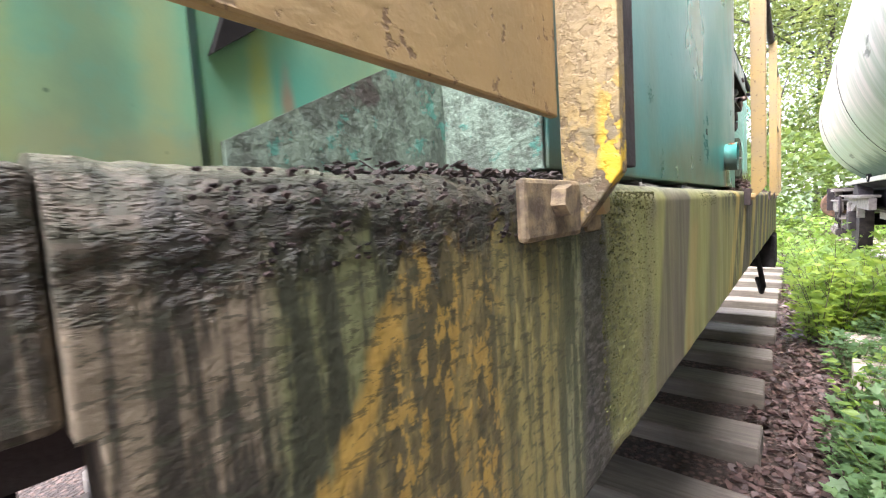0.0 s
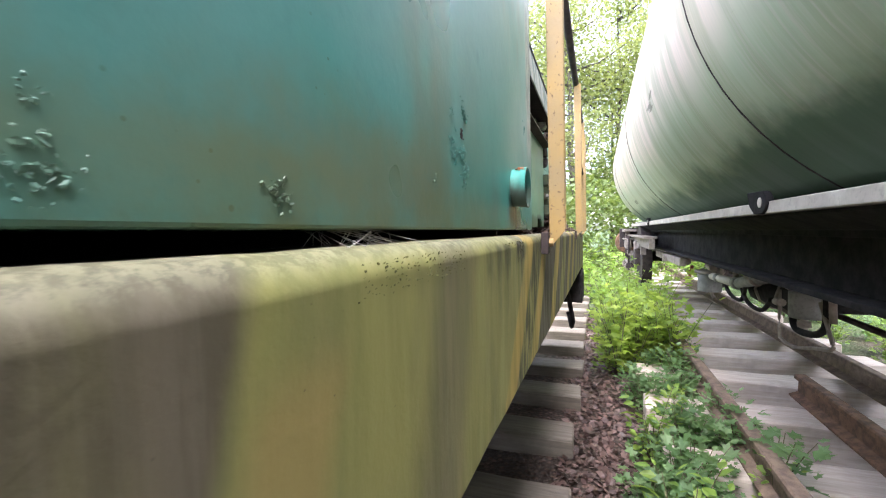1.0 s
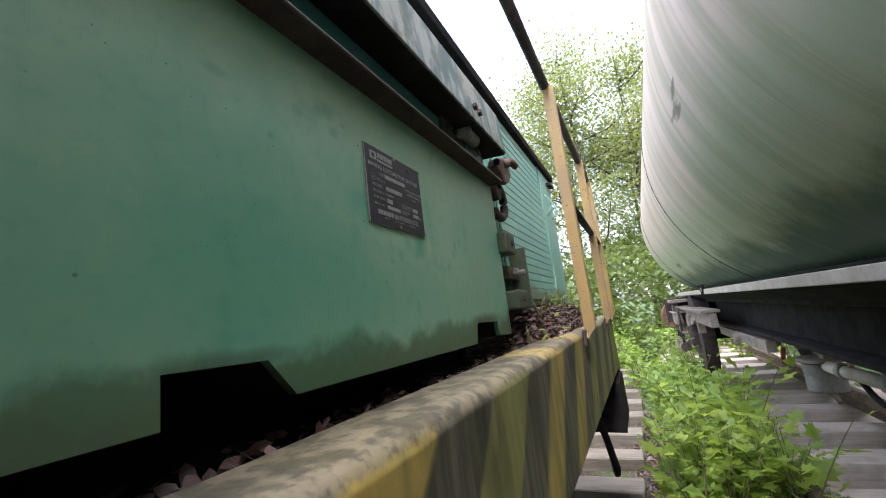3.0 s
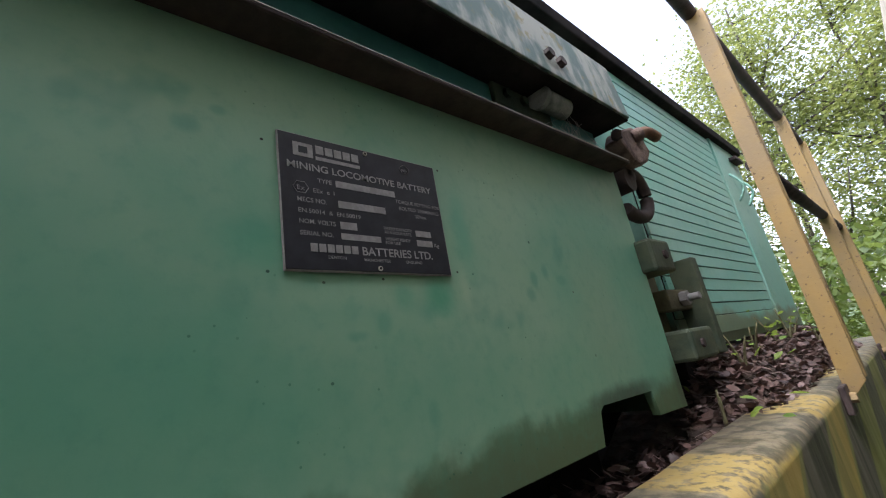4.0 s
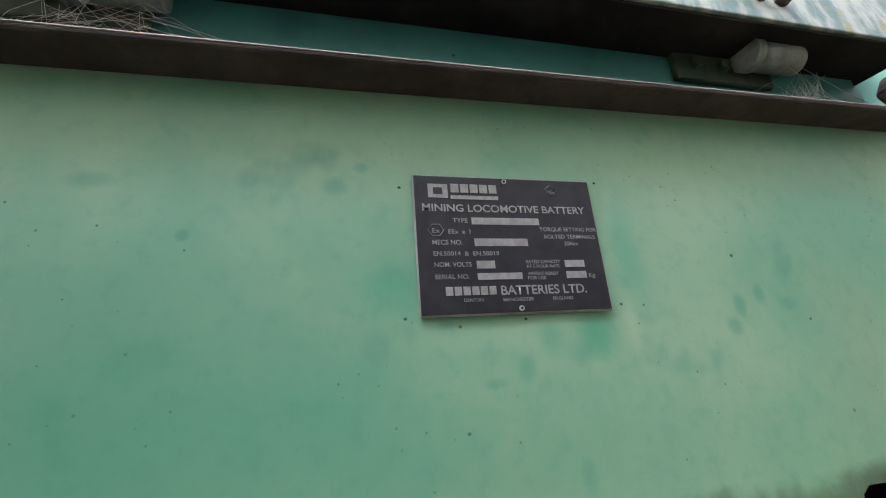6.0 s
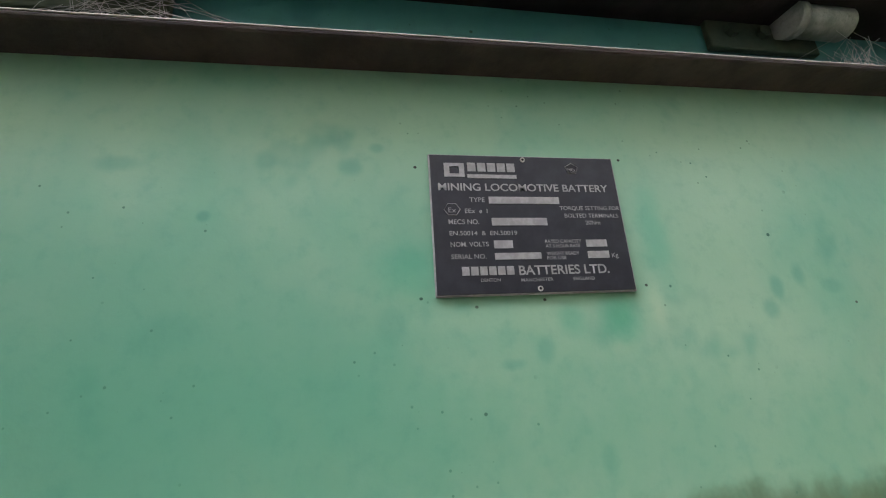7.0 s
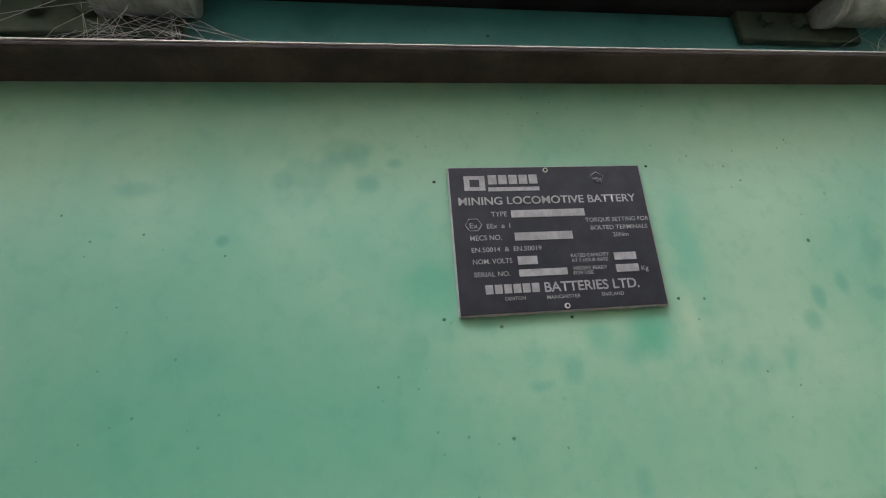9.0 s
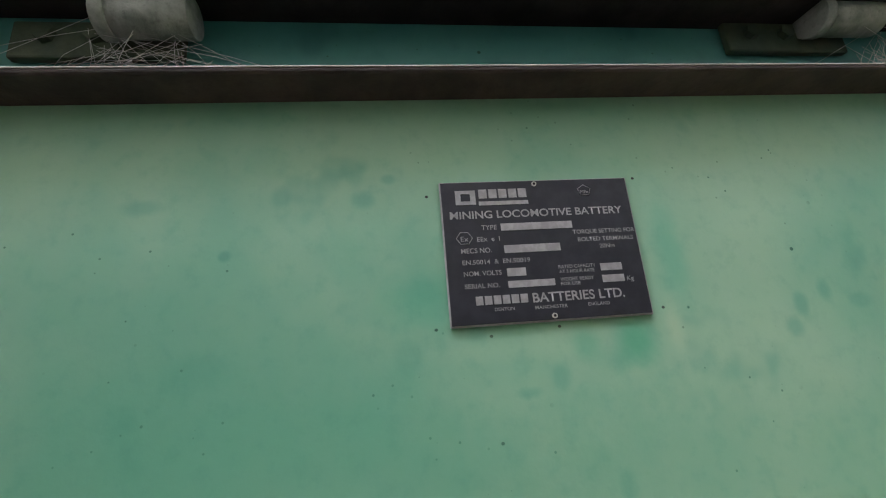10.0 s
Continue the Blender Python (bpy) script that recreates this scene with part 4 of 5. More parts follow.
def build_battery_box():
    t = thing("battery_box", "light green steel battery box with algae along its foot", "battery box")
    y0, y1, zb, zt = 1.632, 2.912, 1.362, 1.80
    side = [(y0, zb), (1.98, zb), (1.98, 1.402), (2.08, 1.400), (2.115, zb), (2.645, zb), (2.655, 1.400), (2.664, 1.406), (2.803, 1.403), (2.811, 1.368), (y1, 1.364), (y1, zt), (y0, zt)]
    bm = prism(side, "x", -0.012, 0.0)
    part("side_panel", bm, TEAL_B, t)
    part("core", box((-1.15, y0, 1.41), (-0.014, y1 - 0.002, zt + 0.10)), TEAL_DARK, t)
    part("end_panel", box((-1.15, y1 - 0.012, zb), (-0.013, y1, 1.409)), TEAL_B, t)
    part("runner", box((-1.10, y0 + 0.1, 1.268), (-0.12, y1 - 0.1, 1.408)), DARK_STEEL, t)
    # angle iron along the top edge
    def rising(bm):
        for v in bm.verts:
            v.co.z += 0.010 * (v.co.y - 2.28)
        return bm

    bm = rising(prism([(0.0005, 1.7780), (0.0365, 1.7785), (0.0385, 1.7798), (0.0390, 1.7815), (0.0380, 1.7832), (0.0005, 1.7842)], "y", y0, y1 - 0.012))
    part("top_angle", bm, RUST_DARK, t, "dark rusty angle iron along the top edge")
    bm = rising(box((0.0355, y0, 1.7836), (0.0393, y1 - 0.014, 1.7845)))
    part("worn_edge", bm, CHROME, t, "bare worn edge of the angle iron")
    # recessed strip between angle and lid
    # strip takes the darkened teal in place of the lid's shade
    part("recess_panel", box((-0.012, y0, 1.8005), (-0.004, y1 - 0.03, 1.905)), TEAL_DARK, t, "blue-green strip under the lid, colour darkened for its shade")
    for yc, zc in ((2.034, 1.8445), (2.706, 1.8575)):
        h = part("hinge", tube([(0.022, yc - 0.036, zc), (0.022, yc + 0.036, zc)], 0.0175, 22), HINGE_GREY, t, "grey-green round hinge under the lid")
        part("hinge_collar", tube([(0.022, yc - 0.037, zc), (0.022, yc - 0.026, zc)], 0.0195, 22), HINGE_GREY, h)
        part("hinge_leaf", box((-0.003, yc - 0.12, zc - 0.026), (0.005, yc + 0.02, zc + 0.012), 0.002), OLIVE, h)
        for dy in (-0.092, -0.052):
            part("hinge_bolt", hexbolt((0.005, yc + dy, zc - 0.004), (1, 0, 0), 0.008, 0.006), OLIVE, h)
    return t


BATTERY_BOX = build_battery_box()


def build_lid():
    t = BATTERY_BOX
    y0, y1 = 1.632, 2.905
    bm = prism([(-0.6, 1.908), (0.048, 1.868), (0.062, 1.868), (0.050, 1.990), (0.035, 1.996), (-0.6, 2.02)], "y", y0, y1, 0.002)
    part("lid", bm, LID, t, "weathered pale and teal steel lid")
    # added black sheet: gives the pale lid a shaded underside
    part("lid_shade_sheet", prism([(-0.55, 1.900), (0.046, 1.8645), (0.058, 1.8640), (0.058, 1.8672), (0.047, 1.8675), (-0.55, 1.904)], "y", y0 + 0.002, y1 - 0.002), DARK_STEEL, t, "black sheet for the shade under the lid")
    bm = hexbolt((0.0585, 2.665, 1.905), (1, 0, 0.1), 0.009, 0.009)
    part("nut", bm, RUST_DARK, t)
    part("nut", hexbolt((0.0585, 2.695, 1.902), (1, 0, 0.1), 0.009, 0.009), RUST_DARK, t)
    return t


build_lid()


def build_clamp():
    t = thing("screw_clamp", "rusty brown screw clamp with a handle beside the battery box", "clamp")
    bm = prism([(2.900, 1.838), (2.925, 1.868), (2.985, 1.890), (3.020, 1.870), (3.034, 1.842), (3.010, 1.816), (2.965, 1.797), (2.938, 1.806)], "x", 0.0, 0.036, 0.006)
    rough_up(bm, 0.003, 40)
    part("clamp_body", bm, CLAMP_RUST, t)
    part("handle", tube(smooth_path([(0.026, 2.985, 1.868), (0.034, 3.02, 1.886), (0.040, 3.045, 1.891), (0.045, 3.075, 1.884)], 4), 0.0115, 12), RUST, t)
    part("knuckle", tube([(0.03, 2.97, 1.862), (0.045, 2.985, 1.868)], 0.014, 10), CLAMP_RUST, t)
    part("screw", hexbolt((0.03, 2.905, 1.848), (0.3, -1, 0), 0.011, 0.012), RUST_DARK, t)
    part("bracket", box((-0.03, 2.941, 1.78), (0.012, 2.985, 1.81), 0.004), RUST_DARK, t)
    r = thing("lifting_ring", "dark steel lifting ring on the battery box end", "ring")
    knots = [(2.975, 1.800), (3.004, 1.797), (3.022, 1.782), (3.029, 1.757), (3.022, 1.730), (3.002, 1.711), (2.975, 1.703), (2.945, 1.703), (2.915, 1.712)]
    part("ring", tube(smooth_path([(0.0, y, z) for y, z in knots], 3), 0.0130, 12), RUST_DARK, r)
    part("ring_boss", tube([(-0.03, 2.950, 1.775), (0.012, 2.950, 1.775)], 0.024, 12), RUST_DARK, r)
    return t


build_clamp()


def build_connector():
    t = thing("cable_connector_box", "olive green steel connector bracket beside the battery box", "connector box")
    part("back_plate", box((-0.06, 2.945, 1.43), (-0.045, 3.13, 1.62), 0.003), OLIVE_BROWN, t)
    part("upper_block", box((-0.045, 2.90, 1.585), (0.028, 2.985, 1.645), 0.006), OLIVE, t)
    part("lower_block", box((-0.045, 2.94, 1.428), (0.03, 3.05, 1.482), 0.006), OLIVE, t)
    part("side_cheek", box((-0.044, 3.10, 1.428), (0.022, 3.126, 1.622), 0.003), OLIVE, t)
    part("cross_strap", box((-0.04, 2.99, 1.52), (-0.005, 3.099, 1.56), 0.003), OLIVE_BROWN, t)
    part("strap_stud", tube([(-0.004, 3.05, 1.54), (0.030, 3.05, 1.54)], 0.007, 10), GREY_STEEL, t)
    part("strap_nut", hexbolt((-0.004, 3.05, 1.54), (1, 0, 0), 0.015, 0.014), GREY_STEEL, t)
    part("screw_head", hexbolt((0.029, 2.945, 1.615), (1, 0, 0), 0.009, 0.004), RUST_DARK, t)
    part("screw_head", hexbolt((0.031, 2.975, 1.455), (1, 0, 0), 0.008, 0.004), RUST_DARK, t)


build_connector()


def build_hood():
    t = thing("engine_hood", "pale teal louvred steel engine hood with a plain door", "engine hood")
    x = -0.03
    part("hood_body", box((-2.2, 3.06, 1.44), (x - 0.006, 4.225, 2.155)), TEAL_H, t)
    part("upper_body", box((-2.2, 2.40, 2.03), (x - 0.008, 3.058, 2.155)), TEAL_H, t)
    # added black sheet: makes the gaps between the slats look deep and unlit
    part("louvre_gap_shade", box((x - 0.0058, 3.068, 1.504), (x - 0.0045, 3.888, 2.150)), DARK_STEEL, t, "black sheet for the shade in the louvre gaps")
    n = 21
    for i in range(n):
        z = 1.505 + i * 0.0305
        bm = prism([(x - 0.004, z), (x + 0.0022, z + 0.0006), (x + 0.0012, z + 0.0282), (x - 0.004, z + 0.0284)], "y", 3.07, 3.885)
        part("louvre_slat", bm, TEAL_H, t)
    part("louvre_sill", box((x - 0.004, 3.06, 1.462), (x + 0.003, 3.885, 1.503), 0.001), TEAL_H, t)
    part("post_strip", box((x - 0.005, 3.897, 1.46), (x + 0.006, 3.92, 2.153), 0.002), TEAL_H, t)
    d = part("hood_door", box((x - 0.005, 3.932, 1.43), (x + 0.004, 4.22, 2.153), 0.003), TEAL_H, t, "plain teal hood door")
    for yc in (4.00, 4.13):
        pts = [(x + 0.004 + 0.028 * math.sin(math.pi * i / 8), yc, 2.02 - 0.014 * i) for i in range(9)]
        part("door_handle", tube(pts, 0.005, 6), TEAL_H, d)
    part("door_latch", box((x, 4.10, 2.10), (x + 0.03, 4.20, 2.115), 0.002), RUST_DARK, d)
    bm = prism([(-2.2, 2.158), (x + 0.022, 2.152), (x + 0.027, 2.178), (-0.2, 2.225), (-2.2, 2.36)], "y", 2.38, 4.25, 0.003)
    part("hood_roof", bm, DARK_STEEL, t, "dark overhanging hood roof edge")
    for yc in (2.80, 2.90):
        bm = prism([(yc, 2.18), (yc + 0.05, 2.18), (yc + 0.045, 2.235), (yc + 0.03, 2.255), (yc + 0.018, 2.25), (yc + 0.012, 2.215)], "x", -0.075, -0.055, 0.002)
        part("roof_bracket", bm, TEAL_H, t, "pale teal hinge bracket on the roof edge")
    part("roof_panel_edge", prism([(-0.5, 2.20), (-0.06, 2.20), (-0.085, 2.225), (-0.5, 2.25)], "y", 2.39, 2.80, 0.002), TEAL_H, t)
    part("hood_plinth", box((-2.2, 3.06, 1.268), (x - 0.01, 4.225, 1.438)), DARK_STEEL, t)


build_hood()


def build_cab_panels():
    t = thing("cab_side", "streaky teal and green cab side panels with a narrow door gap", "cab side")
    part("panel", box((-0.04, -1.6, 1.27), (0.024, 0.0965, 1.8), 0.002), TEAL_C, t)
    part("panel", box((-0.04, 0.102, 1.27), (0.018, 0.300, 1.8), 0.002), TEAL_C, t)
    bm = prism([(0.108, 1.27), (0.108, 1.3625), (0.242, 1.433), (0.30, 1.433), (0.30, 1.27)], "x", 0.0185, 0.024)
    bmesh.ops.triangulate(bm, faces=list(bm.faces))
    part("gusset_plate", bm, PEEL, t, "diagonal gusset plate with peeling paint")
    bm = prism([(0.106, 1.408), (0.132, 1.428), (0.150, 1.46), (0.125, 1.46)], "x", 0.0182, 0.026)
    part("slot", bm, DARK_STEEL, t, "dark slot in the panel")
    part("torn_end_plate", box((0.0, 0.2995, 1.345), (0.117, 0.3035, 1.70), 0.001), PEEL, t, "torn end plate with peeling paint")
    # heaped flakes of rust and old paint on the beam top
    rng = random.Random(2)
    bm = bmesh.new()
    for _ in range(640):
        y, x = 0.10 + 0.20 * rng.random() ** 0.8, rng.uniform(0.055, 0.138)
        s = rng.uniform(0.0012, 0.0042)
        m = Matrix.Translation((x, y, 1.335 + rng.uniform(0, 0.004 + 0.05 * max(0.0, 0.10 - x) + 0.10 * max(0.0, y - 0.22) * (x < 0.11)))) @ Euler((rng.gauss(0, 0.4), rng.gauss(0, 0.4), rng.uniform(0, 6.28))).to_matrix().to_4x4()
        bmesh.ops.create_cube(bm, size=1.0, matrix=m @ Matrix.Diagonal((s * rng.uniform(1.0, 2.2), s, s * 0.18, 1)))
    f = link_mesh("rust_flakes", bm, RUST_DARK)
    tagged(f, "dark flakes of rust and old paint heaped on the beam", "rust flakes", kind="stuff")


build_cab_panels()


# ---- railing ----
def build_post(name, y, parent, mat, x0=0.139, x1=0.178, z0=1.300, z1=2.212):
    bm = prism([(x0 + 0.004, z0), (x1, z0 + 0.04), (x1 + 0.002, z1), (x0 + 0.001, z1)], "y", y, y + 0.010, 0.0012)
    p = part(name, bm, mat, parent)
    return p


def build_railing():
    t = thing("safety_railing", "yellow painted flat steel railing posts with dark round rails", "railing")
    for y, dx in ((1.625, 0.018), (3.245, 0.006), (4.18, 0.0), (4.60, 0.0)):
        p = build_post("post", y, t, YELLOW, 0.139 + dx, 0.178 + dx)
        part("flange", box((0.174 + dx, y + 0.010, 1.345), (0.180 + dx, y + 0.034, 2.208), 0.001), YELLOW, p)
        part("bracket", box((0.1455, y - 0.040, 1.288), (0.153 + dx * 0.5, y - 0.002, 1.338), 0.002), RUST_DARK, p)
        part("bolt", hexbolt((0.153 + dx * 0.5, y - 0.018, 1.315), (1, 0, 0), 0.0095, 0.010), YELLOW, p)
    part("top_rail", tube([(0.157, 1.4, 2.218), (0.157, 4.62, 2.218)], 0.017, 12), RUST_DARK, t, "dark brown round top rail")
    part("middle_rail", tube([(0.157, 3.25, 1.80), (0.157, 4.64, 1.80)], 0.016, 12), RUST_DARK, t, "dark brown round middle rail")
    s = thing("near_railing_post", "flaking yellow steel post with a tan kick plate", "railing post")
    bm = prism([(0.142, 1.300), (0.150, 1.300), (0.178, 1.336), (0.179, 1.95), (0.136, 1.95), (0.138, 1.345)], "y", 0.284, 0.297, 0.0012)
    p = part("post", bm, YELLOW_FLAKED, s)
    part("flange", box((0.1695, 0.2975, 1.34), (0.176, 0.325, 1.95), 0.001), RUST_DARK, p)
    part("foot_bracket", box((0.1455, 0.205, 1.296), (0.152, 0.283, 1.332), 0.003), FOOT, p, "rusty bracket at the post's foot")
    part("foot_bracket", box((0.1455, 0.299, 1.296), (0.150, 0.328, 1.330), 0.003), FOOT, p)
    part("bolt", hexbolt((0.152, 0.245, 1.319), (1, 0, 0), 0.0098, 0.009), FOOT, p, "large tan hexagonal bolt head")
    part("bolt", hexbolt((0.150, 0.312, 1.316), (1, 0, 0), 0.0085, 0.009), TAN, p)
    part("kick_plate", box((0.130, -0.9, 1.377), (0.1365, 0.286, 1.62), 0.0015), TAN, s, "faded tan steel kick plate")
    return t


build_railing()


# ---- tank wagon ----
def build_tank_wagon():
    w = thing("tank_wagon", "grey-green railway tank wagon with a rusty dark underframe", "tank wagon", at=(1.68, 0, 2.40))
    cx, cz, R = 1.68, 2.40, 1.13
    loc = Vector((cx, 0, cz))
    prof = [(-1.4, 0.0), (-1.35, 0.6), (-1.2, 0.95), (-1.0, R)]
    ys = [-1.0 + 0.25 * i for i in range(39)]
    prof += [(y, R) for y in ys[1:]]
    prof += [(8.60, R), (8.68, R * 0.985), (8.78, R * 0.93), (8.86, R * 0.82), (8.92, R * 0.6), (8.96, R * 0.3), (8.97, 0.0)]
    bm = bmesh.new()
    N = 96
    rings = []
    for y, r in prof:
        if r == 0.0:
            rings.append([bm.verts.new((0, y, 0))])
        else:
            rings.append([bm.verts.new((r * math.cos(2 * math.pi * i / N), y, r * math.sin(2 * math.pi * i / N))) for i in range(N)])
    for a, b in zip(rings, rings[1:]):
        for i in range(N):
            j = (i + 1) % N
            if len(a) == 1:
                f = bm.faces.new((a[0], b[j], b[i]))
            elif len(b) == 1:
                f = bm.faces.new((a[i], a[j], b[0]))
            else:
                f = bm.faces.new((a[i], a[j], b[j], b[i]))
            f.smooth = True
    bmesh.ops.recalc_face_normals(bm, faces=list(bm.faces))
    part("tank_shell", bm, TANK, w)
    for y in (-0.6, 2.385, 5.2, 7.9):
        pts = [(math.cos(a) * (R + 0.001), y, math.sin(a) * (R + 0.001)) for a in [2 * math.pi * i / 72 for i in range(73)]]
        part("weld_seam", tube(pts, 0.0035, 5), RUST_DARK, w)

    def at(lo, hi):
        return [lo[0] - cx, lo[1], lo[2] - cz], [hi[0] - cx, hi[1], hi[2] - cz]

    def add(name, lo, hi, mat, bevel=0.004, label=""):
        a, b = at(lo, hi)
        return part(name, box(a, b, bevel), mat, w, label)

    # solebars: pale top flange, dark web whose black carries the recess's shade
    for sx, x in ((-1, 0.875), (1, 2.485)):
        add("solebar_flange", (x - 0.02 if sx < 0 else x - 0.25, -1.3, 1.388), (x + 0.25 if sx < 0 else x + 0.02, 8.8, 1.432), PALE_STEEL, 0.004, "pale painted solebar flange")
        add("solebar_web", (x + 0.06 + (0.16 if sx < 0 else -0.30), -1.3, 1.10), (x + 0.09 + (0.16 if sx < 0 else -0.30), 8.8, 1.386), DARK_STEEL)
        add("solebar_foot", (x + 0.14 if sx < 0 else x - 0.30, -1.3, 1.075), (x + 0.26 if sx < 0 else x - 0.14, 8.8, 1.10), DARK_STEEL)
    # dark belly plates that slope inwards below the pale flanges
    for sx in (-1, 1):
        o = [(sx * 0.800, 1.386 - cz), (sx * 0.795, 1.376 - cz), (sx * 0.69, 1.325 - cz), (sx * 0.59, 1.300 - cz), (sx * 0.59, 1.386 - cz)]
        part("belly_plate", prism(o, "y", -1.25, 8.2), DARK_STEEL, w, "black belly plate under the flange")
    for y in (-1.1, 2.49, 6.15):
        bm = bmesh.new()
        o = [(y + 0.058 * math.cos(a), 1.430 + 0.043 * math.sin(a)) for a in [math.pi * (1.5 - 1.0 * i / 14) for i in range(15)]] + [(y + 0.08, 1.474), (y + 0.15, 1.476), (y + 0.12, 1.42), (y + 0.07, 1.388)]
        bm = prism([(u, v - cz) for u, v in o], "x", 0.845 - cx, 0.87 - cx, 0.003)
        lug = part("tie_down_lug", bm, DARK_STEEL, w, "black steel tie-down lug with a round eye")
        bm = bmesh.new()
        bmesh.ops.create_cone(bm, cap_ends=True, segments=20, radius1=0.019, radius2=0.019, depth=0.004, matrix=pose(0.844 - cx, y, 1.430 - cz, 0, 90, 0))
        part("eye", bm, PALE_STEEL, lug, "pale eye of the lug")
    add("saddle", (1.0, -1.0, 1.3), (2.4, 8.4, 1.45), DARK_STEEL)
    # headstock, bogie-like end gear
    add("headstock", (0.66, 8.85, 1.02), (2.70, 8.92, 1.36), RUST_DARK, 0.006)
    add("end_sill", (0.70, 8.3, 1.30), (2.66, 8.95, 1.345), DUSTY, 0.006, "pale rusty end sill")
    add("end_post", (0.74, 8.66, 1.00), (0.82, 8.76, 1.30), DUSTY)
    add("side_frame", (0.84, 6.0, 1.10), (0.90, 8.75, 1.22), DUSTY)
    add("side_frame_lip", (0.78, 6.0, 1.225), (0.93, 8.75, 1.25), DUSTY, 0.002)
    for y in (7.6, -0.4):
        for x in (0.94, 1.93):
            bm = bmesh.new()
            bmesh.ops.create_cone(bm, cap_ends=True, segments=40, radius1=0.46, radius2=0.45, depth=0.13, matrix=pose(x - cx, y, 0.93 - cz, 0, 90, 0))
            part("wheel", bm, RUST_DARK, w)
        part("axle", tube([(0.9 - cx, y, 0.93 - cz), (2.0 - cx, y, 0.93 - cz)], 0.075, 12), DARK_STEEL, w)
        s = add("axle_box", (0.80, y - 0.14, 0.80), (0.98, y + 0.14, 1.05), RUST_DARK, 0.02)
        for i in range(6):
            L = 0.55 - 0.07 * i
            add("leaf_spring", (0.83, y - L, 1.052 + 0.013 * (5 - i)), (0.92, y + L, 1.063 + 0.013 * (5 - i)), DUSTY, 0.002)
        for dy in (-0.58, 0.58):
            add("spring_hanger", (0.84, y + dy - 0.03, 0.98), (0.91, y + dy + 0.03, 1.22), DUSTY, 0.008)
    for x in (0.82, 2.54):
        part("buffer", tube([(x - cx, 8.92, 1.10 - cz), (x - cx, 9.3, 1.10 - cz), (x - cx, 9.32, 1.10 - cz)], 0.09, 20), RUST_DARK, w)
        bm = bmesh.new()
        bmesh.ops.create_cone(bm, cap_ends=True, segments=32, radius1=0.22, radius2=0.20, depth=0.05, matrix=pose(x - cx, 9.35, 1.10 - cz, 90, 0, 0))
        part("buffer_head", bm, RUST, w)
    # brake gear under the wagon
    def bar(name, pts, r, mat, label=""):
        return part(name, tube(smooth_path([(p[0] - cx, p[1], p[2] - cz) for p in pts]) if len(pts) > 4 else [(p[0] - cx, p[1], p[2] - cz) for p in pts], r, 10), mat, w, label)

    # air reservoir valve with its red cock
    bar("distributor_valve", [(1.25, 5.08, 0.75), (1.25, 5.08, 0.77), (1.25, 5.08, 0.90), (1.25, 5.08, 0.92)], 0.10, GREY_STEEL, "grey brake distributor valve")
    bar("valve_flange", [(1.25, 5.08, 0.92), (1.25, 5.08, 0.945)], 0.125, DUSTY)
    bar("drain_cock", [(1.25, 5.03, 0.75), (1.26, 4.98, 0.70)], 0.014, DUSTY)
    bar("red_cock_handle", [(1.22, 5.68, 0.94), (1.20, 5.70, 0.82)], 0.016, RED_PAINT, "faded red cock handle")
    # pale pipe, its sleeve and the reservoir behind it
    bar("pale_pipe", [(1.25, 5.05, 0.90), (1.25, 4.95, 0.90), (1.25, 4.24, 0.92)], 0.034, PALE_STEEL, "pale air pipe")
    bar("pipe_collar", [(1.25, 4.30, 0.918), (1.25, 4.22, 0.921)], 0.046, GREY_STEEL)
    bar("pipe_collar", [(1.25, 4.80, 0.902), (1.25, 4.74, 0.904)], 0.043, GREY_STEEL)
    bar("sleeve_pipe", [(1.25, 4.22, 0.925), (1.25, 3.58, 1.05)], 0.040, GREY_STEEL)
    bar("pipe_hanger", [(1.25, 4.31, 1.14), (1.25, 4.31, 0.93)], 0.020, DUSTY)
    bar("pipe_hanger", [(1.25, 4.67, 1.14), (1.25, 4.67, 0.90)], 0.014, DUSTY)
    bar("air_reservoir", [(1.45, 4.30, 0.90), (1.45, 4.27, 0.90), (1.45, 3.60, 0.92), (1.45, 3.57, 0.92)], 0.135, DARK_STEEL, "black air reservoir")
    for yy in (4.12, 3.76):
        bar("reservoir_band", [(1.45, yy, 0.90), (1.45, yy - 0.035, 0.90)], 0.142, DUSTY)
    # brake cylinder and its hoses
    bar("brake_cylinder", [(1.28, 3.25, 0.865), (1.28, 3.25, 0.885), (1.28, 3.25, 0.985), (1.28, 3.25, 1.0)], 0.078, GREY_STEEL, "grey painted brake cylinder")
    bar("cylinder_cap", [(1.28, 3.25, 1.0), (1.28, 3.25, 1.06)], 0.05, DUSTY)
    bar("cylinder_neck", [(1.27, 3.25, 0.865), (1.27, 3.25, 0.77)], 0.018, DUSTY)
    bar("cylinder_nut", [(1.27, 3.25, 0.845), (1.27, 3.25, 0.815)], 0.030, DUSTY)
    bar("hose", [(1.25, 3.33, 0.86), (1.25, 3.32, 0.82), (1.25, 3.27, 0.795), (1.25, 3.16, 0.80), (1.25, 3.05, 0.825), (1.25, 2.98, 0.88), (1.25, 2.97, 1.0)], 0.017, DARK_STEEL, "black rubber brake hose")
    bar("drop_pipe", [(1.25, 3.0, 1.10), (1.25, 2.99, 0.86)], 0.012, DUSTY)
    bar("drop_pipe", [(1.25, 2.93, 1.10), (1.25, 2.92, 0.90)], 0.015, DUSTY)
    bar("cross_pipe", [(1.25, 2.92, 1.015), (1.25, 2.30, 1.07), (1.25, 1.2, 1.09)], 0.014, DUSTY)
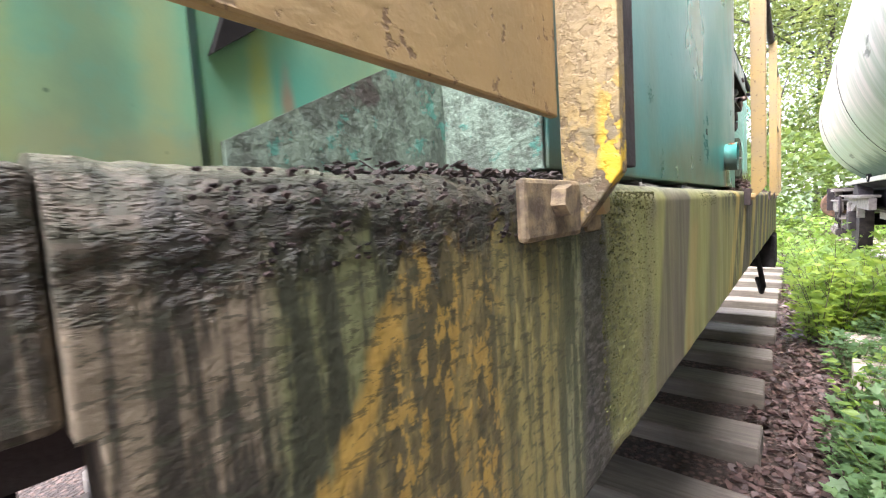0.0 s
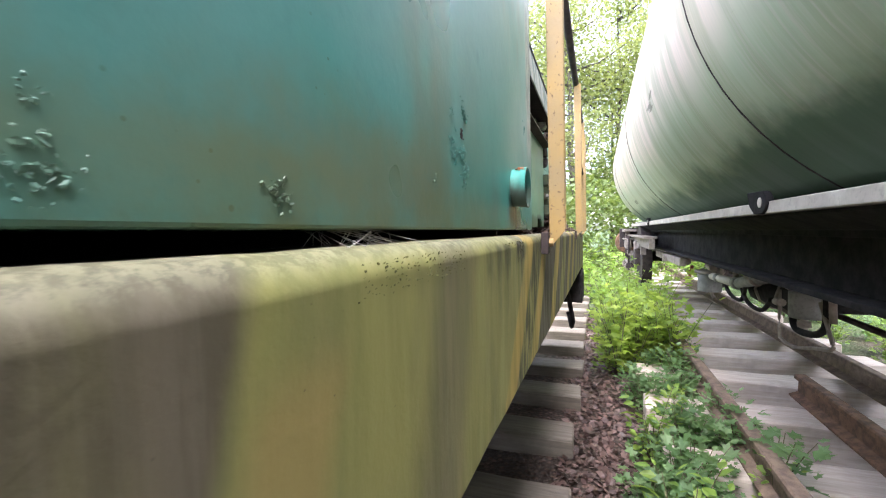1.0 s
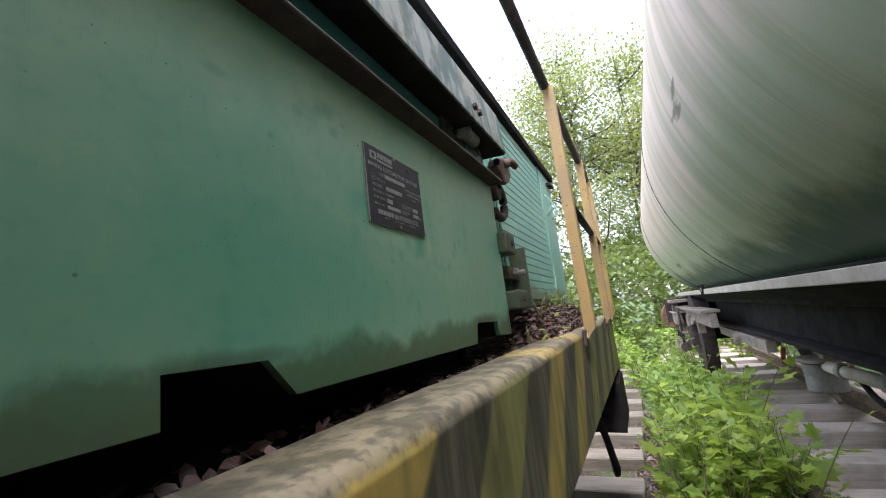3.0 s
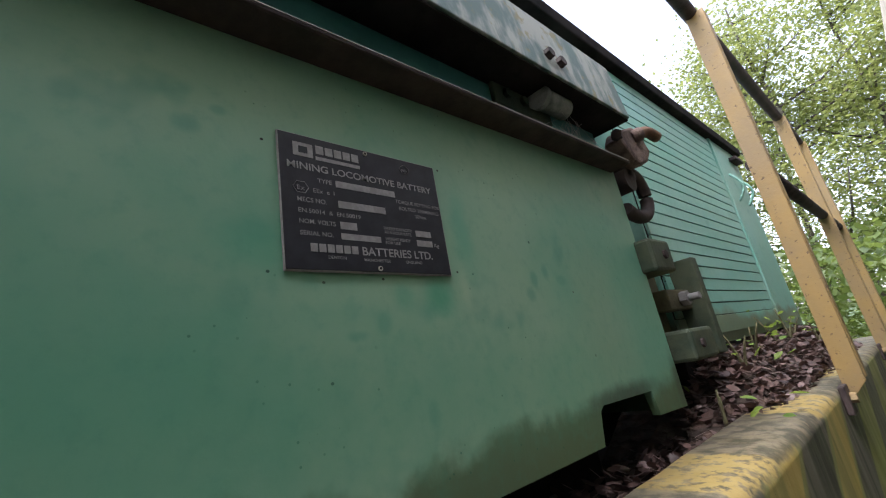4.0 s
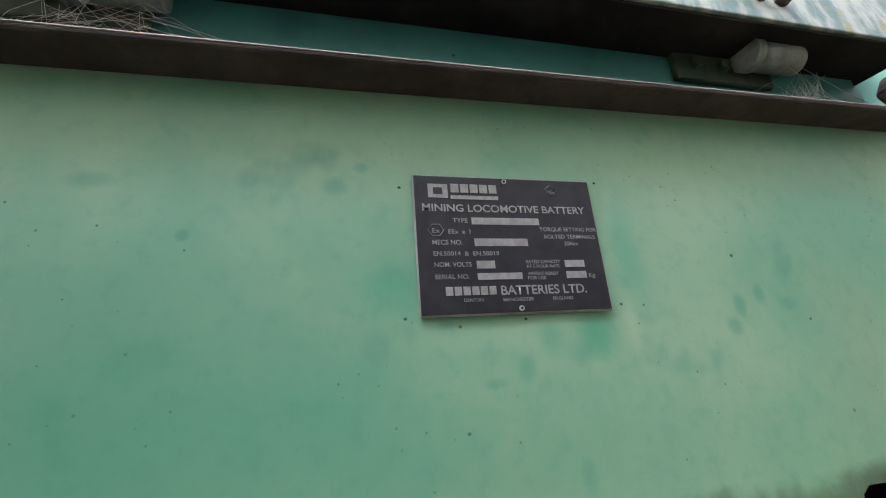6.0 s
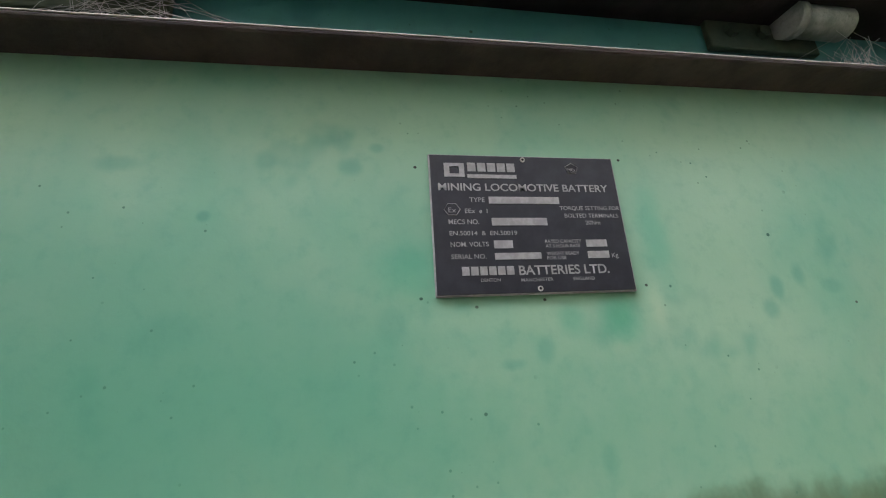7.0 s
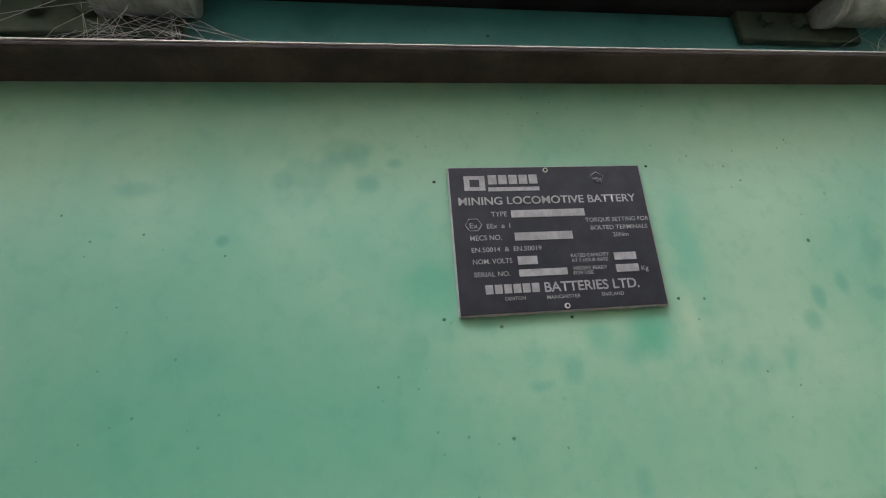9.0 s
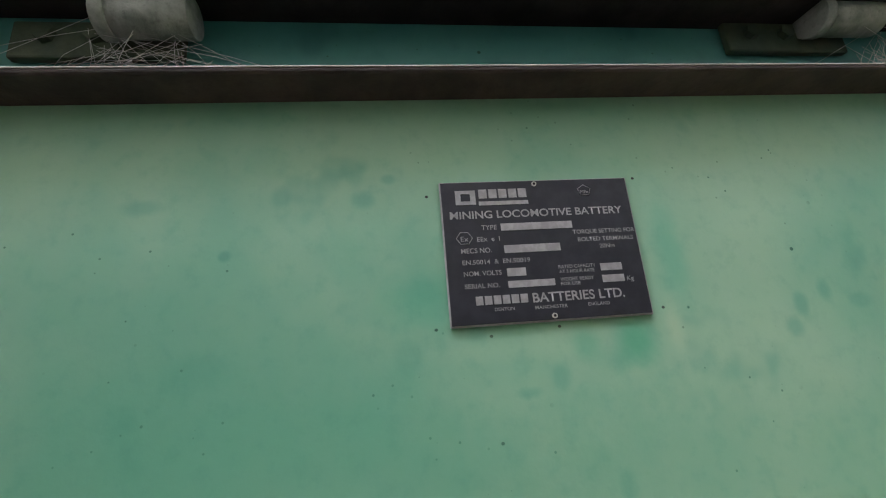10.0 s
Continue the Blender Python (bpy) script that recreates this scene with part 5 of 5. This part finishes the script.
    bar("pipe_union", [(1.25, 2.62, 1.042), (1.25, 2.56, 1.047)], 0.028, DUSTY)
    bar("step_rod", [(1.24, 3.47, 0.98), (1.24, 3.47, 0.74), (1.24, 3.44, 0.705), (1.24, 3.29, 0.70), (1.24, 3.05, 0.755), (1.24, 2.90, 0.79), (1.24, 2.93, 0.86), (1.24, 3.01, 0.98)], 0.009, DUSTY)
    bar("rod_nut", [(1.24, 3.52, 0.905), (1.24, 3.44, 0.91)], 0.022, DUSTY)
    bar("hose", [(1.25, 4.16, 0.90), (1.25, 4.12, 0.85), (1.25, 4.01, 0.81), (1.25, 3.86, 0.80), (1.25, 3.74, 0.82), (1.25, 3.62, 0.90)], 0.014, DARK_STEEL)
    bar("hose", [(1.25, 4.60, 0.89), (1.25, 4.52, 0.84), (1.25, 4.42, 0.81), (1.25, 4.28, 0.80), (1.25, 4.16, 0.82), (1.25, 4.08, 0.92)], 0.014, DARK_STEEL)
    # rods and levers that run along under the sill
    bar("brake_rod", [(1.02, 8.2, 1.02), (1.08, 6.2, 1.07), (1.14, 4.6, 1.08), (1.16, 3.0, 1.08)], 0.020, DUSTY)
    bar("pull_rod", [(1.7, 6.2, 0.82), (1.65, 4.6, 0.80), (1.6, 2.6, 0.78)], 0.018, RUST_DARK)
    bar("cross_shaft", [(0.98, 6.0, 1.0), (2.4, 6.0, 1.0)], 0.040, DUSTY)
    for yy, xx in ((3.5, 1.30), (3.9, 1.22), (4.9, 1.20), (5.7, 1.15), (6.6, 1.10)):
        add("gear_bracket", (xx, yy - 0.03, 0.96), (xx + 0.04, yy + 0.03, 1.10), DUSTY)
        bar("clevis", [(xx + 0.02, yy - 0.08, 0.98), (xx + 0.02, yy + 0.10, 1.0)], 0.030, DUSTY)
    add("brake_beam", (1.02, 5.2, 0.97), (1.08, 6.9, 1.05), DUSTY, 0.006)
    add("equipment_plate", (1.35, 3.42, 0.86), (1.9, 3.95, 1.10), DARK_STEEL)
    add("end_bracket", (0.72, 8.05, 1.02), (0.80, 8.65, 1.16), DUSTY, 0.02)
    add("end_bracket", (0.74, 8.2, 0.74), (0.84, 8.8, 0.84), DUSTY, 0.02)
    for i in range(5):
        L = 0.42 - 0.06 * i
        add("end_leaf_spring", (0.75, 8.35 - L, 0.92 + 0.014 * i), (0.83, 8.35 + L, 0.931 + 0.014 * i), DUSTY, 0.002)
    for yy in (7.98, 8.30, 8.62):
        bar("coil_sleeve", [(0.77, yy, 0.74), (0.77, yy + 0.14, 0.74)], 0.06, RUST_DARK)
        bar("sleeve_cap", [(0.77, yy + 0.14, 0.74), (0.77, yy + 0.17, 0.74)], 0.075, DUSTY)
        bar("tie_bolt", [(0.755, yy + 0.05, 1.24), (0.755, yy + 0.06, 0.78)], 0.015, RUST_DARK)
    add("end_gusset", (0.72, 8.72, 1.06), (0.90, 8.76, 1.29), RUST_DARK, 0.004)
    add("end_shelf", (0.70, 8.05, 1.165), (0.86, 8.84, 1.185), DUSTY, 0.004)
    bar("end_brace", [(0.76, 8.05, 1.16), (0.80, 8.62, 0.84)], 0.022, DUSTY)
    bar("end_brace", [(0.74, 8.78, 1.20), (0.78, 8.40, 0.80)], 0.018, RUST_DARK)
    add("spring_buckle", (0.80, 7.52, 0.96), (0.95, 7.68, 1.16), DUSTY, 0.012)
    return w


build_tank_wagon()


# ---- nameplate ----
PY, PZ = 2.2705, 1.5690


def text_mesh(name, body, u0, v, u1, height, parent, bold=0.0):
    cu = bpy.data.curves.new(name, "FONT")
    cu.body = body
    cu.size = 1.0
    cu.offset = bold
    tmp = bpy.data.objects.new(name, cu)
    scene.collection.objects.link(tmp)
    bpy.context.view_layer.update()
    me = bpy.data.meshes.new_from_object(tmp.evaluated_get(bpy.context.evaluated_depsgraph_get()))
    bpy.data.objects.remove(tmp)
    xs = [p.co.x for p in me.vertices]
    lo, hi = min(xs), max(xs)
    for p in me.vertices:
        u = u0 + (p.co.x - lo) / (hi - lo) * (u1 - u0)
        w = v + p.co.y / 0.69 * height
        p.co = (0.0041, PY + u, PZ + w * 0.988)
    me.materials.clear()
    me.materials.append(PLATE_SILVER)
    ob = new(name, me)
    ob.parent = parent
    return ob


def build_nameplate():
    t = thing("nameplate", "black rating plate with silver lettering on the green battery box", "nameplate")
    part("plate", box((0.0005, PY, PZ), (0.0032, PY + 0.171, PZ + 0.1245), 0.0010, 2), PLATE_SILVER, t, "bare metal rim of the plate")
    part("plate_face", box((0.0029, PY + 0.0012, PZ + 0.0014), (0.0037, PY + 0.1698, PZ + 0.1235), 0.0003, 1), PLATE_BLACK, t, "black face of the plate")
    words = [("MINING LOCOMOTIVE BATTERY", 0.0071, 0.0912, 0.1609, 0.0066, 0.018), ("TYPE", 0.0330, 0.0806, 0.0462, 0.0042, 0), ("EEx  e  I", 0.0283, 0.0705, 0.0476, 0.0040, 0),
             ("TORQUE SETTING FOR", 0.1123, 0.0735, 0.1686, 0.0036, 0), ("BOLTED TERMINALS", 0.1158, 0.0665, 0.1661, 0.0036, 0), ("20Nm", 0.1341, 0.0599, 0.1478, 0.0036, 0),
             ("MECS NO.", 0.0139, 0.0606, 0.0396, 0.0042, 0), ("EN.50014  &  EN.50019", 0.0141, 0.0508, 0.0713, 0.0038, 0), ("NOM. VOLTS", 0.0143, 0.0411, 0.0459, 0.0039, 0),
             ("SERIAL NO.", 0.0142, 0.0307, 0.0430, 0.0038, 0), ("RATED CAPACITY", 0.0948, 0.0435, 0.1273, 0.0029, 0), ("AT 5 HOUR RATE", 0.0948, 0.0394, 0.1257, 0.0028, 0),
             ("WEIGHT READY", 0.0948, 0.0328, 0.1238, 0.0029, 0), ("FOR USE", 0.0948, 0.0290, 0.1115, 0.0028, 0), ("Kg", 0.1531, 0.0300, 0.1591, 0.0038, 0),
             ("BATTERIES LTD.", 0.0691, 0.0164, 0.1483, 0.0076, 0.018), ("DENTON", 0.0367, 0.0113, 0.0529, 0.0027, 0), ("MANCHESTER", 0.0701, 0.0107, 0.0975, 0.0028, 0), ("ENGLAND", 0.1151, 0.0107, 0.1338, 0.0028, 0)]
    for body, u0, v, u1, h, bold in words:
        text_mesh("lettering", body, u0, v, u1, h, t, bold or 0.006)

    def rect(name, u0, u1, v0, v1):
        return part(name, box((0.0034, PY + u0, PZ + v0 * 0.988), (0.0041, PY + u1, PZ + v1 * 0.988)), PLATE_SILVER, t)

    for u0, u1, v0, v1 in ((0.0498, 0.1128, 0.0793, 0.0857), (0.0505, 0.0992, 0.0594, 0.0662), (0.0505, 0.0665, 0.0393, 0.0461), (0.0503, 0.0900, 0.0296, 0.0353), (0.1316, 0.1506, 0.0398, 0.0461), (0.1315, 0.1509, 0.0296, 0.0359)):
        rect("blank_field", u0, u1, v0, v1)
    # maker's mark as plain shapes
    for u0, u1, v0, v1 in ((0.0131, 0.0307, 0.1140, 0.1172), (0.0131, 0.0307, 0.1040, 0.1072), (0.0131, 0.0178, 0.1072, 0.1140), (0.0260, 0.0307, 0.1072, 0.1140), (0.0331, 0.0768, 0.1031, 0.1066)):
        rect("makers_mark", u0, u1, v0, v1)
    for i in range(5):
        rect("makers_mark", 0.0336 + i * 0.0088, 0.0336 + i * 0.0088 + 0.0072, 0.1095, 0.1178)
    for i in range(6):
        rect("makers_mark", 0.0221 + i * 0.0074, 0.0221 + i * 0.0074 + 0.0060, 0.0168, 0.0240)

    def outline(n, cu, cv, r, turn):
        pts = [(0.0040, PY + cu + r * math.cos(a), PZ + cv + r * 0.85 * math.sin(a)) for a in [turn + 2 * math.pi * i / n for i in range(n + 1)]]
        part("outline_mark", tube(pts, 0.00035, 4), PLATE_SILVER, t)

    outline(6, 0.0177, 0.0730, 0.0068, 0)
    outline(5, 0.1293, 0.1126, 0.0062, math.pi / 2)
    text_mesh("lettering", "Ex", 0.0145, 0.0712, 0.0209, 0.0042, t)
    text_mesh("lettering", "MEx", 0.1256, 0.1112, 0.1331, 0.0030, t)
    for u, v in ((0.084, 0.1215), (0.0853, 0.0045)):
        part("rivet", tube([(0.0030, PY + u, PZ + v * 0.988), (0.0050, PY + u, PZ + v * 0.988)], 0.0022, 12), CHROME, t)
        part("rivet_hole", tube([(0.0030, PY + u, PZ + v * 0.988), (0.0052, PY + u, PZ + v * 0.988)], 0.0012, 10), DARK_STEEL, t)
    return t


build_nameplate()


# ---- plants ----
def herb(seed, height, leaves, leaf_size, mat, stems=4, label="leafy green wild plant growing between the tracks", lobed=False):
    rng = random.Random(seed)
    t = thing("wild_plant", label, "plant", "wild plants between the tracks")
    bm = bmesh.new()
    spots = []
    for s in range(stems):
        a = rng.uniform(0, 6.28)
        lean = rng.uniform(0.05, 0.45)
        h = height * rng.uniform(0.6, 1.0)
        pts = [(math.cos(a) * lean * h * (i / 5) ** 1.5, math.sin(a) * lean * h * (i / 5) ** 1.5, h * i / 5) for i in range(6)]
        tube(pts, 0.004, 5, bm, 0.4)
        for _ in range(leaves // stems):
            k = rng.uniform(0.15, 1.0)
            i = min(4, int(k * 5))
            f = k * 5 - i
            p = Vector(pts[i]).lerp(Vector(pts[i + 1]), f)
            b = rng.uniform(0, 6.28)
            reach = rng.uniform(0.0, 0.10) * (1.2 - 0.5 * k) + 0.01
            q = p + Vector((math.cos(b) * reach, math.sin(b) * reach, rng.uniform(-0.02, 0.03)))
            spots.append((tuple(q), b))
    part("stem", bm, STEM, t)
    v, f = leaf_blades(rng, spots, leaf_size, 0.5, lobed=lobed)
    from_arrays("foliage", v, f, mat, t)
    return t


def plant_field():
    rng = random.Random(77)
    kinds = [herb(1, 0.55, 120, 0.055, HERB), herb(2, 0.40, 120, 0.048, HERB_BLUE, 5, lobed=True), herb(3, 0.75, 130, 0.058, HERB), herb(4, 0.28, 110, 0.046, HERB_BLUE, 5, lobed=True), herb(5, 0.5, 100, 0.068, HERB, lobed=True),
             herb(6, 0.80, 90, 0.085, SAPLING, 5, "bright yellow-green maple sapling between the tracks", True), herb(7, 0.62, 80, 0.080, SAPLING, 5, "bright yellow-green maple sapling between the tracks", True)]
    used = [False] * len(kinds)

    def put(k, x, y, s):
        m = pose(x, y, ground_height(x, y) - 0.02, 0, 0, rng.uniform(0, 360))
        if not used[k]:
            used[k] = True
            kinds[k].matrix_world = m
            kinds[k].scale = (s, s, s)
        else:
            c = copy_thing(kinds[k], m)
            c.scale = (s, s, s)

    for _ in range(30):
        y = rng.uniform(1.9, 4.5)
        put(rng.choice((1, 3, 3, 1, 0)), rng.uniform(0.50, 0.95), y, rng.uniform(0.5, 0.95))
    for _ in range(9):
        put(rng.choice((3, 1)), rng.uniform(0.46, 0.66), rng.uniform(1.9, 2.7), rng.uniform(0.8, 1.2))
    for _ in range(17):
        put(rng.choice((3, 3, 1)), rng.uniform(0.52, 0.98), rng.uniform(2.0, 4.4), rng.uniform(0.75, 1.3))
    for _ in range(66):
        y = rng.uniform(4.2, 9.0)
        put(rng.choice((0, 2, 4, 4, 1)), rng.uniform(0.30, 0.95), y, rng.uniform(0.7, 1.25))
    for _ in range(20):
        put(rng.choice((5, 6)), rng.uniform(0.42, 0.88), rng.uniform(4.3, 5.8), rng.uniform(0.8, 1.2))
    for _ in range(60):
        put(rng.choice((0, 2, 4)), rng.uniform(-1.5, 3.5), rng.uniform(8.5, 15), rng.uniform(1.0, 2.0))
    for _ in range(25):
        put(rng.choice((0, 1, 3, 4)), rng.uniform(2.3, 3.6), rng.uniform(3, 8), rng.uniform(0.7, 1.2))


plant_field()


def litter(name, label, count, place, size, seed):
    """Dead leaves, curled, lying flat or on edge."""
    rng = random.Random(seed)
    verts, faces = [], []
    for _ in range(count):
        x, y, z = place(rng)
        s = size * rng.uniform(0.5, 1.3)
        m = Matrix.Translation((x, y, z)) @ Euler((rng.gauss(0, 0.45), rng.gauss(0, 0.45), rng.uniform(0, 6.28))).to_matrix().to_4x4()
        k = len(verts)
        curl = rng.uniform(-0.35, 0.5)
        for u, v in ((-1, 0), (-0.4, 0.5), (0.4, 0.45), (1, 0), (0.4, -0.45), (-0.4, -0.5)):
            verts.append(tuple(m @ Vector((u * s, v * s, curl * s * (u * u * 0.6 + v * v)))))
        faces += [(k, k + 1, k + 4, k + 5)[::-1], (k + 1, k + 2, k + 3, k + 4)[::-1]]
    ob = from_arrays(name, verts, faces, LITTER)
    return tagged(ob, label, "leaf litter", kind="stuff")


def on_ground(r):
    x, y = r.uniform(0.05, 1.0), r.uniform(0.8, 7.5)
    return x, y, ground_height(x, y) + r.uniform(0.004, 0.02)


litter("ground_leaf_litter", "reddish brown dead leaves on the soil between the tracks", 9000, on_ground, 0.026, 3)


def mould_height(x, y):
    rise = min(1.0, max(0.0, (y - 2.86) / 0.25)) * min(1.0, max(0.0, (4.5 - y) / 0.3))
    slope = min(1.0, max(0.0, (0.12 - x) / 0.12))
    return 1.274 + rise * (0.035 + 0.105 * slope + 0.016 * noise.noise(Vector((x * 14, y * 9, 1))) + 0.008 * noise.noise(Vector((x * 50, y * 45, 2))))


def deck_mould():
    xs = [-0.16 + 0.28 * i / 28 for i in range(29)]
    ys = [2.86 + 1.66 * j / 150 for j in range(151)]
    verts = [(x, y, mould_height(x, y)) for y in ys for x in xs]
    n = len(xs)
    faces = [(j * n + i, j * n + i + 1, (j + 1) * n + i + 1, (j + 1) * n + i) for j in range(len(ys) - 1) for i in range(n - 1)]
    tagged(from_arrays("leaf_mould", verts, faces, SOIL), "dark leaf mould heaped against the engine hood", "leaf mould", kind="stuff")


deck_mould()


def on_deck(r):
    if r.random() < 0.03:
        y = 1.66 - 0.17 * r.random() ** 1.6
        return r.uniform(0.06, 0.115), y, 1.3355 + r.uniform(0.0, 0.010)
    y = r.uniform(1.63, 4.6)
    x = min(0.095, r.uniform(-0.06, 0.10)) if y < 2.95 else r.uniform(-0.05, 0.11)
    if y < 2.95:
        return x, y, 1.272 + r.uniform(0.0, 0.05)
    return x, y, mould_height(x, y) + r.uniform(0.0, 0.014)


litter("deck_leaf_litter", "damp brown dead leaves heaped on the locomotive deck", 6800, on_deck, 0.0105, 8)


def tree(seed, x, y, height, spread, leaves, leaf_size):
    rng = random.Random(seed)
    t = thing("broadleaf_tree", "tall woodland tree with fresh yellow-green spring leaves", "tree", "woodland trees", at=(x, y, 0))
    bm = bmesh.new()
    lean = Vector((rng.uniform(-0.06, 0.06), rng.uniform(-0.06, 0.06), 1))
    trunk = [lean * (height * 0.92 * i / 8) + Vector((rng.uniform(-0.08, 0.08), rng.uniform(-0.08, 0.08), 0)) for i in range(9)]
    tube(trunk, height * 0.014, 8, bm, 0.15)
    spots = []
    clumps = []
    for i in range(26):
        k = rng.uniform(0.16, 0.98)
        base = trunk[min(7, int(k * 8))].lerp(trunk[min(8, int(k * 8) + 1)], k * 8 % 1)
        a = rng.uniform(0, 6.28)
        reach = spread * (0.35 + 0.75 * math.sin(math.pi * min(1.0, 0.15 + k * 0.85))) * rng.uniform(0.5, 1.0)
        tip = base + Vector((math.cos(a) * reach, math.sin(a) * reach, reach * rng.uniform(0.1, 0.7)))
        mid = base.lerp(tip, 0.5) + Vector((0, 0, -0.08 * reach))
        tube([base, mid, tip], height * 0.004, 5, bm, 0.2)
        for j in range(5):
            clumps.append((base.lerp(tip, rng.uniform(0.3, 1.05)) + Vector([rng.gauss(0, 0.25 * spread * 0.5) for _ in range(3)]), rng.uniform(0.25, 0.6) * spread * 0.5))
    for _ in range(leaves):
        c, r = rng.choice(clumps)
        p = c + Vector((rng.gauss(0, r), rng.gauss(0, r), rng.gauss(0, r * 0.7)))
        spots.append((tuple(p), rng.uniform(0, 6.28)))
    part("trunk", bm, BARK, t)
    v, f = [], []
    for p, hd in spots:
        s = leaf_size * rng.uniform(0.6, 1.3)
        m = Matrix.Translation(p) @ Euler((rng.gauss(0, 0.6), rng.gauss(0, 0.6), hd)).to_matrix().to_4x4()
        k = len(v)
        for u, w in ((0, 0), (0.5, 0.32), (1.0, 0.0), (0.5, -0.32)):
            v.append(tuple(m @ Vector((u * s, w * s, 0.06 * s * (u - w)))))
        f.append((k, k + 1, k + 2, k + 3))
    from_arrays("crown", v, f, TREE_LEAF, t)
    return t


TREES = [(1, -0.4, 17.0, 12.2, 2.7), (2, 2.6, 15.5, 9.6, 2.4), (9, 1.2, 19.0, 11.5, 2.9), (3, -3.4, 16.0, 8.6, 2.6), (4, 5.2, 19.0, 11.0, 3.0), (5, 0.9, 22.0, 10.5, 3.0), (6, -2.0, 24.0, 12.0, 3.2), (7, 4.4, 13.5, 6.2, 2.2), (8, -5.6, 21.0, 11.0, 3.0)]
for s_, x_, y_, h_, w_ in TREES:
    tree(s_, x_, y_, h_, w_, 13500, 0.125)
SIDE = tree(20, 11.0, 4.0, 9.5, 3.2, 3500, 0.22)
for i_, (x_, y_) in enumerate([(12, -4), (10, 11), (8, -12), (-3, -14), (2, -11), (-10, -8), (-12, 2), (-11, 10), (-9, 17), (10, 18), (14, 9)]):
    copy_thing(SIDE, pose(x_, y_, 0, 0, 0, 47 * i_))


def undergrowth():
    rng = random.Random(5)
    v, f = [], []
    for _ in range(42000):
        x = rng.uniform(-9, 12)
        y = rng.uniform(11.5, 19)
        h = 2.6 + 2.2 * noise.noise(Vector((x * 0.4, y * 0.4, 3))) + 0.12 * (y - 11.5)
        p = Vector((x, y, rng.uniform(0.0, 1.0) ** 0.6 * max(0.5, h)))
        s = 0.16 * rng.uniform(0.5, 1.3)
        m = Matrix.Translation(p) @ Euler((rng.gauss(0, 0.6), rng.gauss(0, 0.6), rng.uniform(0, 6.28))).to_matrix().to_4x4()
        k = len(v)
        for u, w in ((0, 0), (0.5, 0.34), (1.0, 0.0), (0.5, -0.34)):
            v.append(tuple(m @ Vector((u * s, w * s, 0.0))))
        f.append((k, k + 1, k + 2, k + 3))
    tagged(from_arrays("undergrowth", v, f, UNDERGROWTH), "dense green woodland undergrowth behind the tracks", "undergrowth", kind="stuff")


undergrowth()


def cobwebs():
    rng = random.Random(31)
    for k, (yc, w) in enumerate(((2.02, 0.10), (2.755, 0.05))):
        bm = bmesh.new()
        for _ in range(60):
            a = (rng.uniform(0.0, 0.03), yc + rng.gauss(0, w * 0.25), 1.784 + rng.uniform(0.012, 0.066))
            b = (rng.uniform(0.006, 0.036), yc + rng.gauss(0, w * 0.7), 1.7848 + 0.010 * (yc - 2.28))
            m = [(a[i] + b[i]) / 2 + rng.gauss(0, 0.003) for i in range(3)]
            tube([a, m, b], 0.00022, 3, bm)
        tagged(link_mesh("cobweb", bm, WEB), "dusty cobweb strung under the lid hinge", "cobweb", "cobwebs")


cobwebs()


def seedlings():
    for seed, x, y, z, h in ((51, 0.03, 1.664, 1.275, 0.10), (52, 0.02, 3.30, 1.385, 0.09), (53, 0.0, 3.62, 1.40, 0.11), (54, 0.03, 2.96, 1.31, 0.07), (56, 0.03, 3.16, 1.38, 0.09), (57, 0.01, 3.74, 1.40, 0.12), (58, 0.04, 3.95, 1.37, 0.10), (55, 0.0, 3.85, 1.40, 0.10)):
        t = herb(seed, h, 10, 0.022, HERB, 2, "small green seedling rooted in the leaves on the deck")
        t["group"] = "seedlings on the deck"
        t.location = (x, y, z)


seedlings()


def gap_webs():
    rng = random.Random(14)
    for yc in (0.86, 0.55):
        bm = bmesh.new()
        for _ in range(30):
            a = (rng.uniform(0.06, 0.115), yc + rng.gauss(0, 0.03), 1.350)
            b = (rng.uniform(0.08, 0.135), yc + rng.gauss(0, 0.04), 1.334)
            m = [(a[i] + b[i]) / 2 + rng.gauss(0, 0.002) for i in range(3)]
            tube([a, m, b], 0.00025, 3, bm)
        tagged(link_mesh("cobweb", bm, WEB), "dusty cobweb in the gap under the teal box", "cobweb", "cobwebs")


gap_webs()
